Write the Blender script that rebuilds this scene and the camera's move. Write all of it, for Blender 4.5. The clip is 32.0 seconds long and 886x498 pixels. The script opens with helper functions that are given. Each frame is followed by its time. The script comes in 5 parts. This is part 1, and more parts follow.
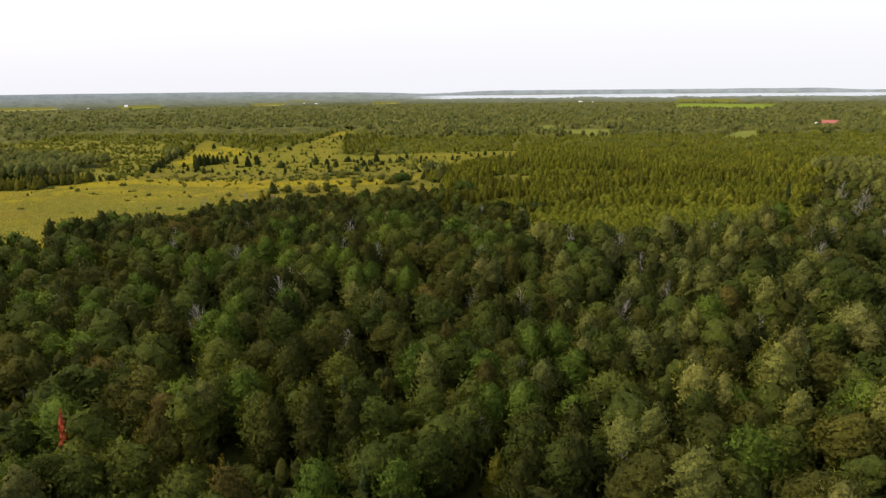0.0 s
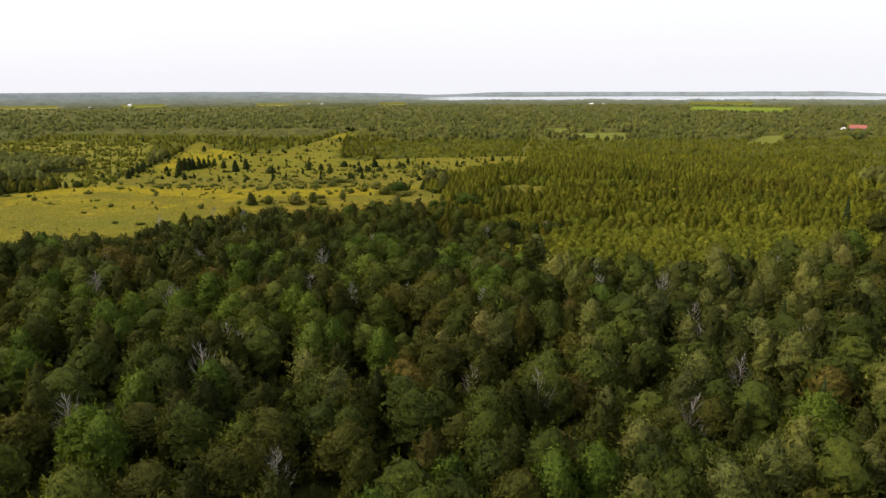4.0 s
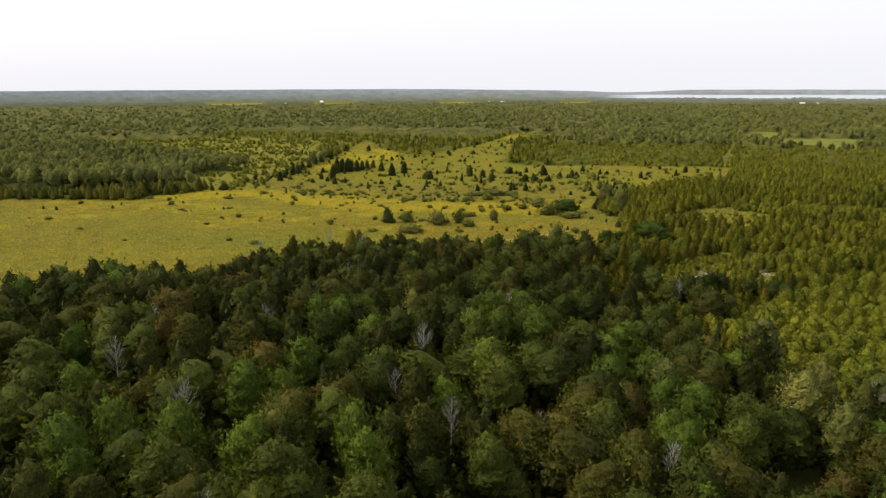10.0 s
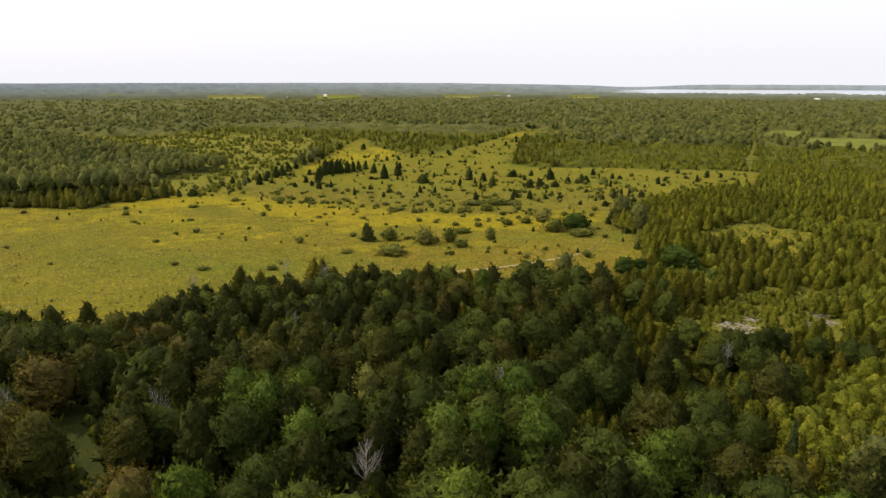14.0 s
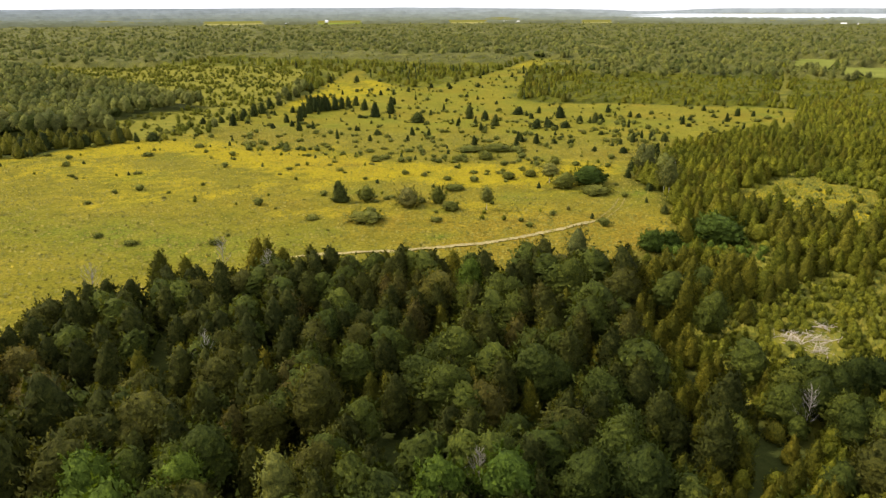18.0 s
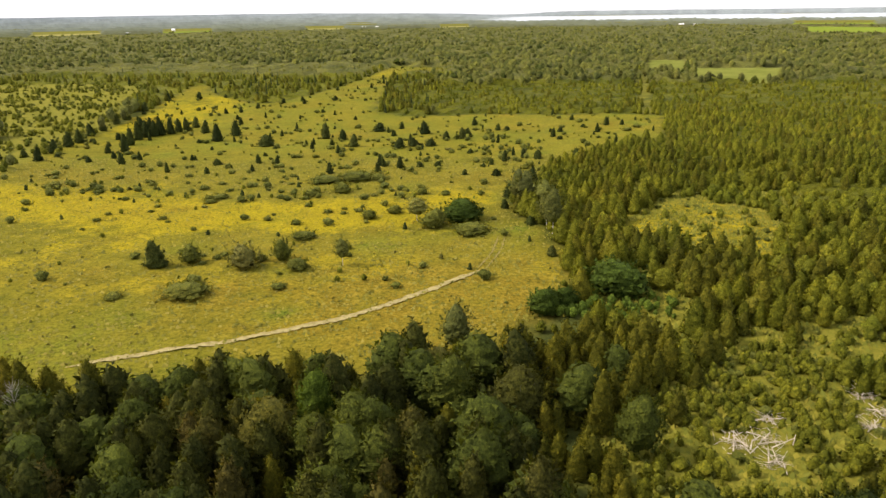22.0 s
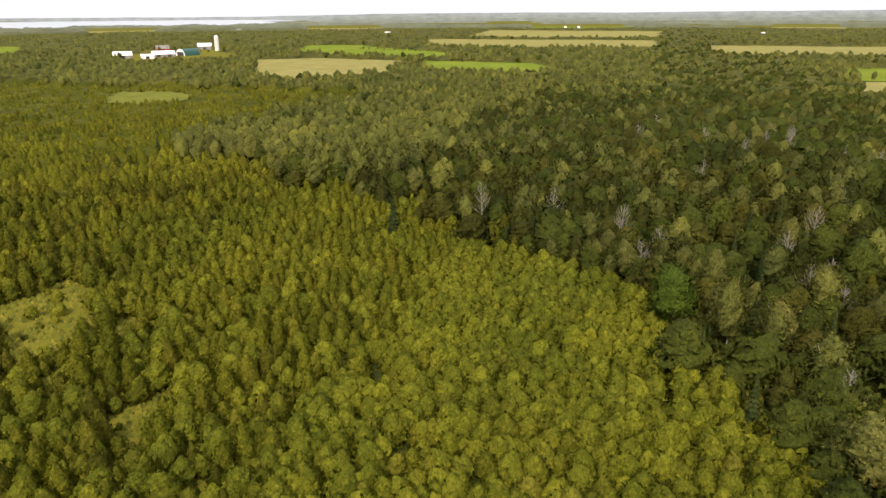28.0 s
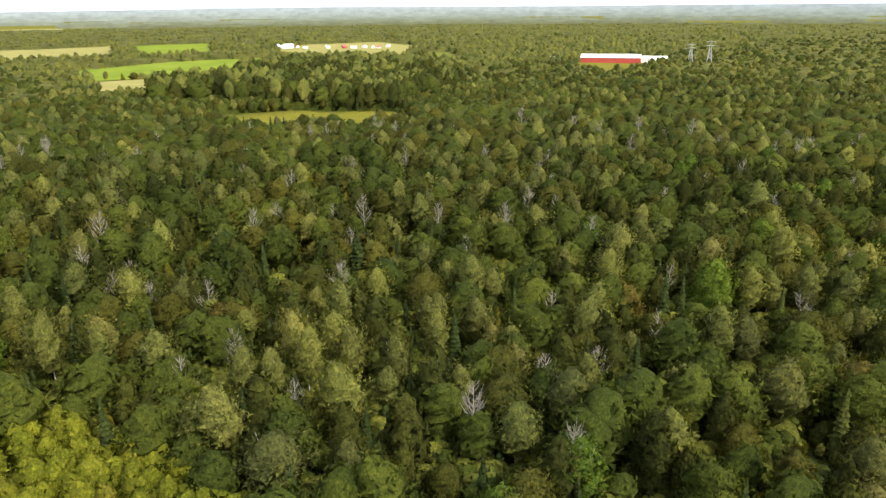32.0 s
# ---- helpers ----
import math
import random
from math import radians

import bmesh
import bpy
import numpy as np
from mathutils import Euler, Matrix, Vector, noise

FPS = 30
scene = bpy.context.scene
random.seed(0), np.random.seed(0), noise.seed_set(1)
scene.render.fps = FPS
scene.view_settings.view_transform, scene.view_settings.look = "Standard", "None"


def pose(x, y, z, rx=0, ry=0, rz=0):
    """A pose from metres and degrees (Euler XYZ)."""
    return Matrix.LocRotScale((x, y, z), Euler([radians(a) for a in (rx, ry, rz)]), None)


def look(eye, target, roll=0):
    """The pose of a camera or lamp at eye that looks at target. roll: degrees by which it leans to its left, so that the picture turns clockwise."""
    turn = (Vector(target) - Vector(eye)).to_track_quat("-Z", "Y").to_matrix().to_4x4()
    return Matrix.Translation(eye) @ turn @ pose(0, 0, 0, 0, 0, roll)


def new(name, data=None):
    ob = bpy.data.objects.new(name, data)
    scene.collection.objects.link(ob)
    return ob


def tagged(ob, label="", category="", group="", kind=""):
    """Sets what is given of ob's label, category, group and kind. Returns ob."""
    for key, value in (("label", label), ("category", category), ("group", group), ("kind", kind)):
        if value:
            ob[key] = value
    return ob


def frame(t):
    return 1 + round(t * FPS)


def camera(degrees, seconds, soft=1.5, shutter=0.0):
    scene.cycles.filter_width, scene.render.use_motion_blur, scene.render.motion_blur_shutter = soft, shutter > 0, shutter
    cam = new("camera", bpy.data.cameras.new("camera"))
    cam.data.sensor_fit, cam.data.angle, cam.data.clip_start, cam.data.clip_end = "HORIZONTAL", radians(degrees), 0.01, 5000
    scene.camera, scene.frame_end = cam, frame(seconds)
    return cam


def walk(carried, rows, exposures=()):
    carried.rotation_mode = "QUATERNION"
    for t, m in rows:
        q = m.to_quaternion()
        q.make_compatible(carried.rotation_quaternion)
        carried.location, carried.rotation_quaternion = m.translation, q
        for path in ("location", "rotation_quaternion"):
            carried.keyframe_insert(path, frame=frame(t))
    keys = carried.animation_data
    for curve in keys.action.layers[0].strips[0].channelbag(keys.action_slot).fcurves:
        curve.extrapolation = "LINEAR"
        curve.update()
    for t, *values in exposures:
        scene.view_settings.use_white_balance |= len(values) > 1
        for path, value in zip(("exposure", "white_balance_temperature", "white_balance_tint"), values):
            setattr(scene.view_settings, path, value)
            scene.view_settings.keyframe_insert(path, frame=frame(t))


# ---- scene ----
# ---- camera: seconds, place, heading (clockwise from +y), pitch, roll ----
cam = camera(64.76, 32.0, soft=1.45)
FLIGHT = [
    (0.0, 0.00, 0.00, 49.60, -0.250, -12.987, -0.644),
    (0.5, 0.57, 5.38, 49.48, -0.338, -12.980, -0.645),
    (1.0, 1.12, 10.72, 49.37, -0.427, -12.969, -0.600),
    (1.5, 1.63, 16.01, 49.27, -0.514, -12.969, -0.564),
    (2.0, 2.05, 21.24, 49.18, -0.608, -12.974, -0.489),
    (2.5, 2.38, 26.42, 49.08, -0.670, -12.956, -0.456),
    (3.0, 2.63, 31.58, 48.96, -0.714, -12.950, -0.420),
    (3.5, 2.81, 36.78, 48.83, -0.755, -12.921, -0.330),
    (5.5, 3.30, 57.62, 48.23, -3.434, -12.809, -0.210),
    (6.0, 3.51, 62.85, 48.11, -5.970, -12.816, -0.324),
    (6.5, 3.72, 68.06, 48.02, -9.670, -12.793, -0.257),
    (7.0, 3.88, 73.15, 47.98, -13.132, -12.803, -0.231),
    (7.5, 3.98, 78.07, 47.98, -15.309, -12.836, -0.132),
    (8.0, 3.98, 82.84, 48.03, -15.374, -12.895, -0.086),
    (8.5, 3.88, 87.57, 48.12, -15.378, -12.921, -0.108),
    (9.0, 3.70, 92.29, 48.26, -15.433, -12.956, -0.205),
    (9.5, 3.45, 97.03, 48.42, -15.472, -12.994, -0.203),
    (10.0, 3.13, 101.77, 48.59, -15.540, -13.039, -0.206),
    (10.5, 2.77, 106.54, 48.75, -15.617, -13.084, -0.251),
    (11.0, 2.33, 111.29, 48.88, -15.704, -13.146, -0.168),
    (11.5, 1.77, 116.08, 48.98, -15.774, -13.188, -0.074),
    (12.0, 1.11, 120.91, 49.07, -15.825, -13.246, -0.054),
    (12.5, 0.38, 125.81, 49.13, -15.865, -13.280, 0.053),
    (13.0, -0.35, 130.68, 49.17, -15.929, -13.328, 0.059),
    (13.5, -1.06, 135.54, 49.18, -15.996, -13.344, 0.038),
    (15.5, -3.61, 154.29, 49.11, -16.318, -14.927, -0.075),
    (16.0, -4.26, 158.99, 49.08, -16.400, -15.640, -0.128),
    (16.5, -4.91, 163.74, 49.05, -16.498, -17.057, -0.139),
    (17.0, -5.57, 168.48, 49.01, -16.577, -18.483, -0.122),
    (17.5, -6.18, 173.23, 48.97, -16.692, -19.216, -0.159),
    (18.0, -6.77, 177.92, 48.92, -16.780, -19.214, -0.222),
    (18.5, -7.38, 182.56, 48.89, -16.873, -19.190, -0.227),
    (19.0, -7.96, 187.17, 48.88, -16.956, -19.190, -0.335),
    (19.5, -8.51, 191.72, 48.89, -17.079, -19.139, -0.355),
    (20.0, -8.98, 196.11, 48.94, -17.191, -19.153, -0.368),
    (20.5, -9.39, 200.32, 49.05, -16.235, -19.117, -0.448),
    (21.0, -9.79, 204.32, 49.27, -13.978, -19.083, -0.557),
    (21.5, -10.15, 208.13, 49.57, -10.236, -18.991, -0.690),
    (22.0, -10.46, 211.74, 49.94, -6.039, -18.953, -0.854),
    (22.5, -10.65, 215.20, 50.33, -1.489, -18.918, -1.003),
    (23.0, -10.66, 218.56, 50.70, 2.967, -18.906, -1.163),
    (23.5, -10.62, 221.85, 51.04, 8.952, -18.868, -1.122),
    (24.0, -10.53, 224.92, 51.37, 16.406, -18.845, -1.239),
    (24.5, -10.44, 227.51, 51.67, 24.345, -18.852, -1.057),
    (25.0, -10.28, 229.40, 51.92, 32.211, -18.871, -0.519),
    (25.5, -9.91, 230.52, 52.07, 40.607, -18.882, -0.415),
    (27.5, -7.97, 232.03, 52.43, 66.657, -18.884, -0.400),
    (28.0, -7.63, 232.14, 52.56, 74.311, -18.963, -0.345),
    (28.5, -7.44, 232.08, 52.71, 81.341, -18.987, -0.445),
    (29.0, -7.32, 232.02, 52.91, 88.074, -19.042, -0.502),
    (29.5, -7.24, 231.97, 53.14, 95.414, -19.110, -0.482),
    (30.0, -7.18, 231.93, 53.39, 102.248, -19.162, -0.480),
    (30.5, -7.15, 231.89, 53.65, 109.516, -19.209, -0.509),
    (31.0, -7.13, 231.84, 53.91, 116.345, -19.261, -0.467),
    (31.5, -7.09, 231.76, 54.17, 123.770, -19.279, -0.482),
    (32.0, -7.05, 231.68, 54.41, 130.518, -19.308, -0.456),
]
EXPOSURES = [(0.0, 0.03, 6620, 13), (3.5, 0.03, 6620, 13), (6.0, 0.0, 6620, 13), (13.5, 0.02, 6620, 13.5), (16.0, 0.22, 6630, 13.5), (17.5, 0.50, 6650, 12.5), (20.0, 0.48, 6720, 12.5), (25.0, 0.34, 6900, 15.5), (28.0, 0.18, 6850, 15), (29.5, 0.28, 6680, 13), (31.0, 0.58, 6450, 9.5), (32.0, 0.72, 6400, 8.5)]  # stops, white balance
walk(cam, [(t, pose(x, y, z, 90 + p, 0, -h) @ pose(0, 0, 0, 0, 0, r)) for t, x, y, z, h, p, r in FLIGHT], EXPOSURES)

# ---- sky and sun ----
SUN_HEADING, SUN_HEIGHT = -96.0, 44.0
world = bpy.data.worlds.new("sky")
scene.world = world
world.use_nodes = True
wn, wl = world.node_tree.nodes, world.node_tree.links
sky = wn.new("ShaderNodeTexSky")
sky.sky_type, sky.sun_disc = "NISHITA", False
sky.sun_elevation, sky.sun_rotation = radians(SUN_HEIGHT), radians(SUN_HEADING)
sky.air_density, sky.dust_density, sky.ozone_density, sky.altitude = 1.0, 6.0, 1.0, 50
veil = wn.new("ShaderNodeMix")
veil.data_type = "RGBA"
veil.inputs[0].default_value = 0.62
veil.inputs[7].default_value = (10.0, 10.3, 11.0, 1)
wl.new(sky.outputs[0], veil.inputs[6])
wl.new(veil.outputs[2], wn["Background"].inputs[0])
wn["Background"].inputs[1].default_value = 0.14
sun = new("sun", bpy.data.lights.new("sun", "SUN"))
sun.data.energy, sun.data.angle, sun.data.color = 3.9, radians(0.6), (1.0, 0.905, 0.75)
_h, _e = radians(SUN_HEADING), radians(SUN_HEIGHT)
sun.matrix_world = look((math.sin(_h) * math.cos(_e) * 400, math.cos(_h) * math.cos(_e) * 400, 400 * math.sin(_e)), (0, 0, 0))

# ---- materials ----
def material(name, rough=0.8, spec=0.3):
    m = bpy.data.materials.new(name)
    m.use_nodes = True
    p = m.node_tree.nodes["Principled BSDF"]
    p.inputs["Roughness"].default_value = rough
    p.inputs["Specular IOR Level"].default_value = spec
    return m, m.node_tree.nodes, m.node_tree.links, p


def ramp(n, stops):
    r = n.new("ShaderNodeValToRGB")
    while len(r.color_ramp.elements) < len(stops):
        r.color_ramp.elements.new(0.5)
    for e, (pos, col) in zip(r.color_ramp.elements, stops):
        e.position, e.color = pos, (*col, 1)
    return r


def noise_tex(n, l, coord, scale, detail=4.0, rough=0.55):
    t = n.new("ShaderNodeTexNoise")
    t.inputs["Scale"].default_value, t.inputs["Detail"].default_value, t.inputs["Roughness"].default_value = scale, detail, rough
    l.new(coord, t.inputs["Vector"])
    return t


def mix(n, l, fac, a, b, mode="MIX"):
    m = n.new("ShaderNodeMix")
    m.data_type, m.blend_type = "RGBA", mode
    for sock, v in ((m.inputs[0], fac), (m.inputs[6], a), (m.inputs[7], b)):
        if isinstance(v, bpy.types.NodeSocket):
            l.new(v, sock)
        elif isinstance(v, tuple):
            sock.default_value = (*v, 1)
        else:
            sock.default_value = v
    return m.outputs[2]


def tone(c, k):
    return tuple(min(1.0, v * k) for v in c)


def leaf_material(name, dark, light, alt, joined=False, glow=0.32):
    """Foliage: hue by tree (Object Info or cells of crown size), by leaf (island) and by patch (noise)."""
    m, n, l, p = material(name, 0.8, 0.05)
    geo = n.new("ShaderNodeNewGeometry")
    if joined:
        v = n.new("ShaderNodeTexVoronoi")
        v.voronoi_dimensions = "2D"
        v.inputs["Scale"].default_value = 0.2
        l.new(geo.outputs["Position"], v.inputs["Vector"])
        sep = n.new("ShaderNodeSeparateColor")
        l.new(v.outputs["Color"], sep.inputs[0])
        calm = n.new("ShaderNodeMath")
        calm.operation = "MULTIPLY_ADD"
        calm.inputs[1].default_value, calm.inputs[2].default_value = 0.62, 0.2
        l.new(sep.outputs[0], calm.inputs[0])
        per_tree = calm.outputs[0]
    else:
        per_tree = n.new("ShaderNodeObjectInfo").outputs["Random"]
    base = ramp(n, [(0.0, dark), (0.45, tuple((a + b) / 2 for a, b in zip(dark, light))), (0.85, light), (1.0, alt)])
    l.new(per_tree, base.inputs[0])
    leafy = ramp(n, [(0.0, (0.74, 0.77, 0.74)), (0.6, (1.0, 1.0, 1.0)), (1.0, (1.28, 1.24, 1.1))])
    l.new(geo.outputs["Random Per Island"], leafy.inputs[0])
    c = mix(n, l, 1.0, base.outputs[0], leafy.outputs[0], "MULTIPLY")
    big = noise_tex(n, l, geo.outputs["Position"], 0.035, 3)
    patch = ramp(n, [(0.3, (0.76, 0.80, 0.8)), (0.7, (1.26, 1.16, 1.0))])
    l.new(big.outputs[0], patch.inputs[0])
    c = mix(n, l, 1.0, c, patch.outputs[0], "MULTIPLY")
    grain = ramp(n, [(0.33, (0.58, 0.62, 0.6)), (0.5, (1.0, 1.0, 1.0)), (0.67, (1.42, 1.38, 1.3))])
    tall = n.new("ShaderNodeVectorMath")
    tall.operation = "MULTIPLY"
    tall.inputs[1].default_value = (1.0, 1.0, 0.5)
    l.new(geo.outputs["Position"], tall.inputs[0])
    fine = noise_tex(n, l, tall.outputs[0], 4.5, 3, 0.75)
    l.new(fine.outputs[0], grain.inputs[0])
    bp = n.new("ShaderNodeBump")
    bp.inputs["Strength"].default_value, bp.inputs["Distance"].default_value = 0.55, 0.3
    clump = n.new("ShaderNodeTexVoronoi")
    clump.inputs["Scale"].default_value = 2.6
    l.new(geo.outputs["Position"], clump.inputs["Vector"])
    l.new(mix(n, l, 0.5, clump.outputs["Distance"], fine.outputs[0]), bp.inputs["Height"])
    cells = n.new("ShaderNodeSeparateColor")
    l.new(clump.outputs["Color"], cells.inputs[0])
    cluster = ramp(n, [(0.0, (0.70, 0.73, 0.72)), (0.5, (1.0, 1.0, 1.0)), (1.0, (1.34, 1.28, 1.12))])
    l.new(cells.outputs[0], cluster.inputs[0])
    c = mix(n, l, 1.0, c, cluster.outputs[0], "MULTIPLY")
    l.new(bp.outputs[0], p.inputs["Normal"])
    c = mix(n, l, 1.0, c, grain.outputs[0], "MULTIPLY")
    l.new(c, p.inputs["Base Color"])
    tr = n.new("ShaderNodeBsdfTranslucent")
    l.new(mix(n, l, 1.0, c, (1.25, 1.2, 0.55), "MULTIPLY"), tr.inputs[0])
    ms = n.new("ShaderNodeMixShader")
    ms.inputs[0].default_value = glow
    l.new(p.outputs[0], ms.inputs[1])
    l.new(tr.outputs[0], ms.inputs[2])
    l.new(ms.outputs[0], n["Material Output"].inputs[0])
    return m


def rough_material(name, a, b, scale=3.0, rough=0.85, bump=0.3, metal=0.0, spec=0.3):
    m, n, l, p = material(name, rough, spec)
    p.inputs["Metallic"].default_value = metal
    geo = n.new("ShaderNodeNewGeometry")
    t = noise_tex(n, l, geo.outputs["Position"], scale, 6, 0.65)
    r = ramp(n, [(0.3, a), (0.7, b)])
    l.new(t.outputs[0], r.inputs[0])
    l.new(r.outputs[0], p.inputs["Base Color"])
    bp = n.new("ShaderNodeBump")
    bp.inputs["Strength"].default_value = bump
    l.new(t.outputs[0], bp.inputs["Height"])
    l.new(bp.outputs[0], p.inputs["Normal"])
    return m


# leaf colours: dark, light, odd one out
LEAF = {
    "maple": ((0.030, 0.042, 0.009), (0.055, 0.070, 0.013), (0.074, 0.088, 0.016)),
    "oak": ((0.036, 0.041, 0.009), (0.063, 0.064, 0.013), (0.078, 0.064, 0.018)),
    "ash": ((0.025, 0.031, 0.008), (0.045, 0.051, 0.011), (0.064, 0.057, 0.016)),
    # grey-green kinds, greyed a little further in place of haze on far woods
    "aspen": ((0.080, 0.092, 0.028), (0.118, 0.131, 0.033), (0.146, 0.151, 0.045)),
    "birch": ((0.066, 0.074, 0.024), (0.100, 0.108, 0.030), (0.128, 0.122, 0.042)),
    "poplar": ((0.096, 0.112, 0.012), (0.130, 0.142, 0.016), (0.150, 0.150, 0.022)),
    "alder": ((0.086, 0.096, 0.011), (0.122, 0.130, 0.015), (0.142, 0.140, 0.021)),
    "cedar": ((0.054, 0.058, 0.008), (0.096, 0.095, 0.011), (0.124, 0.112, 0.014)),
    "tamarack": ((0.076, 0.086, 0.010), (0.117, 0.126, 0.013), (0.140, 0.138, 0.017)),
    "basswood": ((0.048, 0.078, 0.012), (0.072, 0.108, 0.016), (0.086, 0.118, 0.020)),
    "spruce": ((0.024, 0.038, 0.013), (0.042, 0.058, 0.018), (0.058, 0.070, 0.018)),
    "willow": ((0.080, 0.092, 0.018), (0.118, 0.128, 0.028), (0.146, 0.142, 0.042)),
    "hazel": ((0.034, 0.058, 0.011), (0.056, 0.086, 0.015), (0.066, 0.094, 0.018)),
    "juniper": ((0.028, 0.040, 0.012), (0.045, 0.060, 0.015), (0.062, 0.074, 0.020)),
}
LEAF_MAT = {k: leaf_material(k + "_leaves", *v) for k, v in LEAF.items()}
LEAF_JOINED = {k: leaf_material(k + "_foliage", *v, joined=True) for k, v in LEAF.items()}
BARK = rough_material("grey_bark", (0.07, 0.06, 0.05), (0.16, 0.14, 0.12), 4.0)
BIRCH_BARK = rough_material("pale_bark", (0.24, 0.22, 0.19), (0.50, 0.48, 0.43), 2.0)
DEAD_WOOD = rough_material("bleached_wood", (0.15, 0.135, 0.11), (0.31, 0.285, 0.24), 3.0)

# ---- plan of the land ----
def inside(poly, x, y):
    """True where the points (x, y) lie in the polygon."""
    x, y = np.asarray(x, float), np.asarray(y, float)
    res = np.zeros(x.shape, bool)
    for (x0, y0), (x1, y1) in zip(poly, poly[1:] + poly[:1]):
        cut = (y0 > y) != (y1 > y)
        res ^= cut & (x < (x1 - x0) * (y - y0) / ((y1 - y0) or 1e-9) + x0)
    return res


def smooth(a, b, v):
    t = np.clip((v - a) / (b - a), 0, 1)
    return t * t * (3 - 2 * t)


def waves(x, y, size, seed=0):
    """Cheap smooth noise in about -1 to 1."""
    r = np.random.RandomState(seed)
    out = 0
    for _ in range(6):
        a, ph, k = r.uniform(0, 6.283), r.uniform(0, 6.283), r.uniform(0.6, 1.7) * 6.283 / size
        out = out + np.sin(k * (x * math.cos(a) + y * math.sin(a)) + ph + 1.3 * np.sin(k * 0.6 * (y * math.cos(a) - x * math.sin(a))))
    return out / 3.0


CX, CY = -5.0, 200.0  # where the flight slows and turns


LAKE_END = 4740.0


def lake_shore(a):
    """How far off the near shore of the lake lies, by heading in radians."""
    return 2840 + 120 * np.sin(a * 7 + 0.6) + 80 * np.sin(a * 17) + 1900 * smooth(0.02, -0.16, a) + 1900 * smooth(1.02, 1.14, a)


def height(x, y):
    x, y = np.asarray(x, float), np.asarray(y, float)
    r, a = np.hypot(x - CX, y - CY), np.arctan2(x - CX, y - CY)
    z = -7.0 * np.exp(-(((x + 130) / 120) ** 2 + ((y - 560) / 130) ** 2))
    z = z + 1.0 * waves(x, y, 260, 3) * smooth(60, 500, r) * (1 - 0.7 * smooth(600, 1000, r))
    shore = lake_shore(a)
    basin = smooth(shore - 200, shore, r) * (1 - smooth(LAKE_END - 60, LAKE_END, r)) * (shore < 4500)
    z = z * (1 - basin) - 6.0 * basin
    return z


MEADOW = [(-330, 190), (-150, 196), (-121, 206), (-128, 228), (-110, 243), (-95, 256), (-86, 268), (-73, 284), (-55, 289), (-41, 296), (-23, 303), (-11, 312), (-5, 322), (3, 340), (0, 367), (-8, 381), (-13, 402),
          (-3, 432), (19, 470), (49, 498), (62, 560), (46, 570), (10, 577), (-27, 592), (-64, 595), (-92, 612), (-97, 677), (-106, 775), (-72, 782), (-70, 850), (-124, 880), (-122, 850), (-129, 777), (-137, 728), (-147, 669),
          (-156, 647), (-170, 638), (-191, 654), (-217, 678), (-234, 712), (-242, 709), (-226, 609), (-205, 489), (-190, 440), (-205, 410), (-209, 383), (-216, 363), (-330, 330)]
SCRUB = [(-540, 690), (-464, 692), (-412, 712), (-330, 717), (-275, 703), (-229, 582), (-192, 470), (-190, 412), (-217, 411), (-244, 430), (-248, 478), (-240, 510), (-269, 516), (-359, 552), (-525, 655)]
GLADES = [[(27, 321), (33, 320), (28, 307), (22, 307)], [(38, 320), (50, 318), (43, 305), (32, 306)], [(83, 346), (98, 340), (84, 320), (67, 321)],
          [(10, 341), (13, 347), (17, 343), (14, 337)], [(19, 332), (21, 334), (25, 330), (22, 324)],
          [(350, 40), (296, 0), (262, 24), (258, 52), (298, 84), (336, 94), (356, 76)], [(42, 490), (46, 488), (87, 770), (82, 771)]]
SUNNY = [(12, 371), (20, 386), (36, 404), (54, 392), (51, 370), (44, 355), (29, 355), (20, 362)]  # a small meadow in the young wood
GLADES.append(SUNNY)
THICKET = [(30, 402), (55, 414), (101, 404), (92, 378), (55, 384)]  # bright young poplars behind it
YOUNG = [(2, 300), (8, 262), (30, 258), (62, 275), (100, 280), (130, 300), (120, 350), (60, 420), (10, 430), (-6, 400), (6, 360)]
CLEARING = [(-1, 293), (4, 290), (14, 303), (27, 314), (37, 308), (33, 290), (24, 274), (4, 272), (0, 282)]
BLOCK = [(408, 94), (365, 42), (302, 0), (371, -112), (507, -193), (560, -90), (533, 51)]
YELLOW = [(20, 238), (40, 275), (62, 272), (101, 272), (143, 268), (131, 243), (118, 227), (90, 220), (75, 212), (55, 203), (30, 215)]
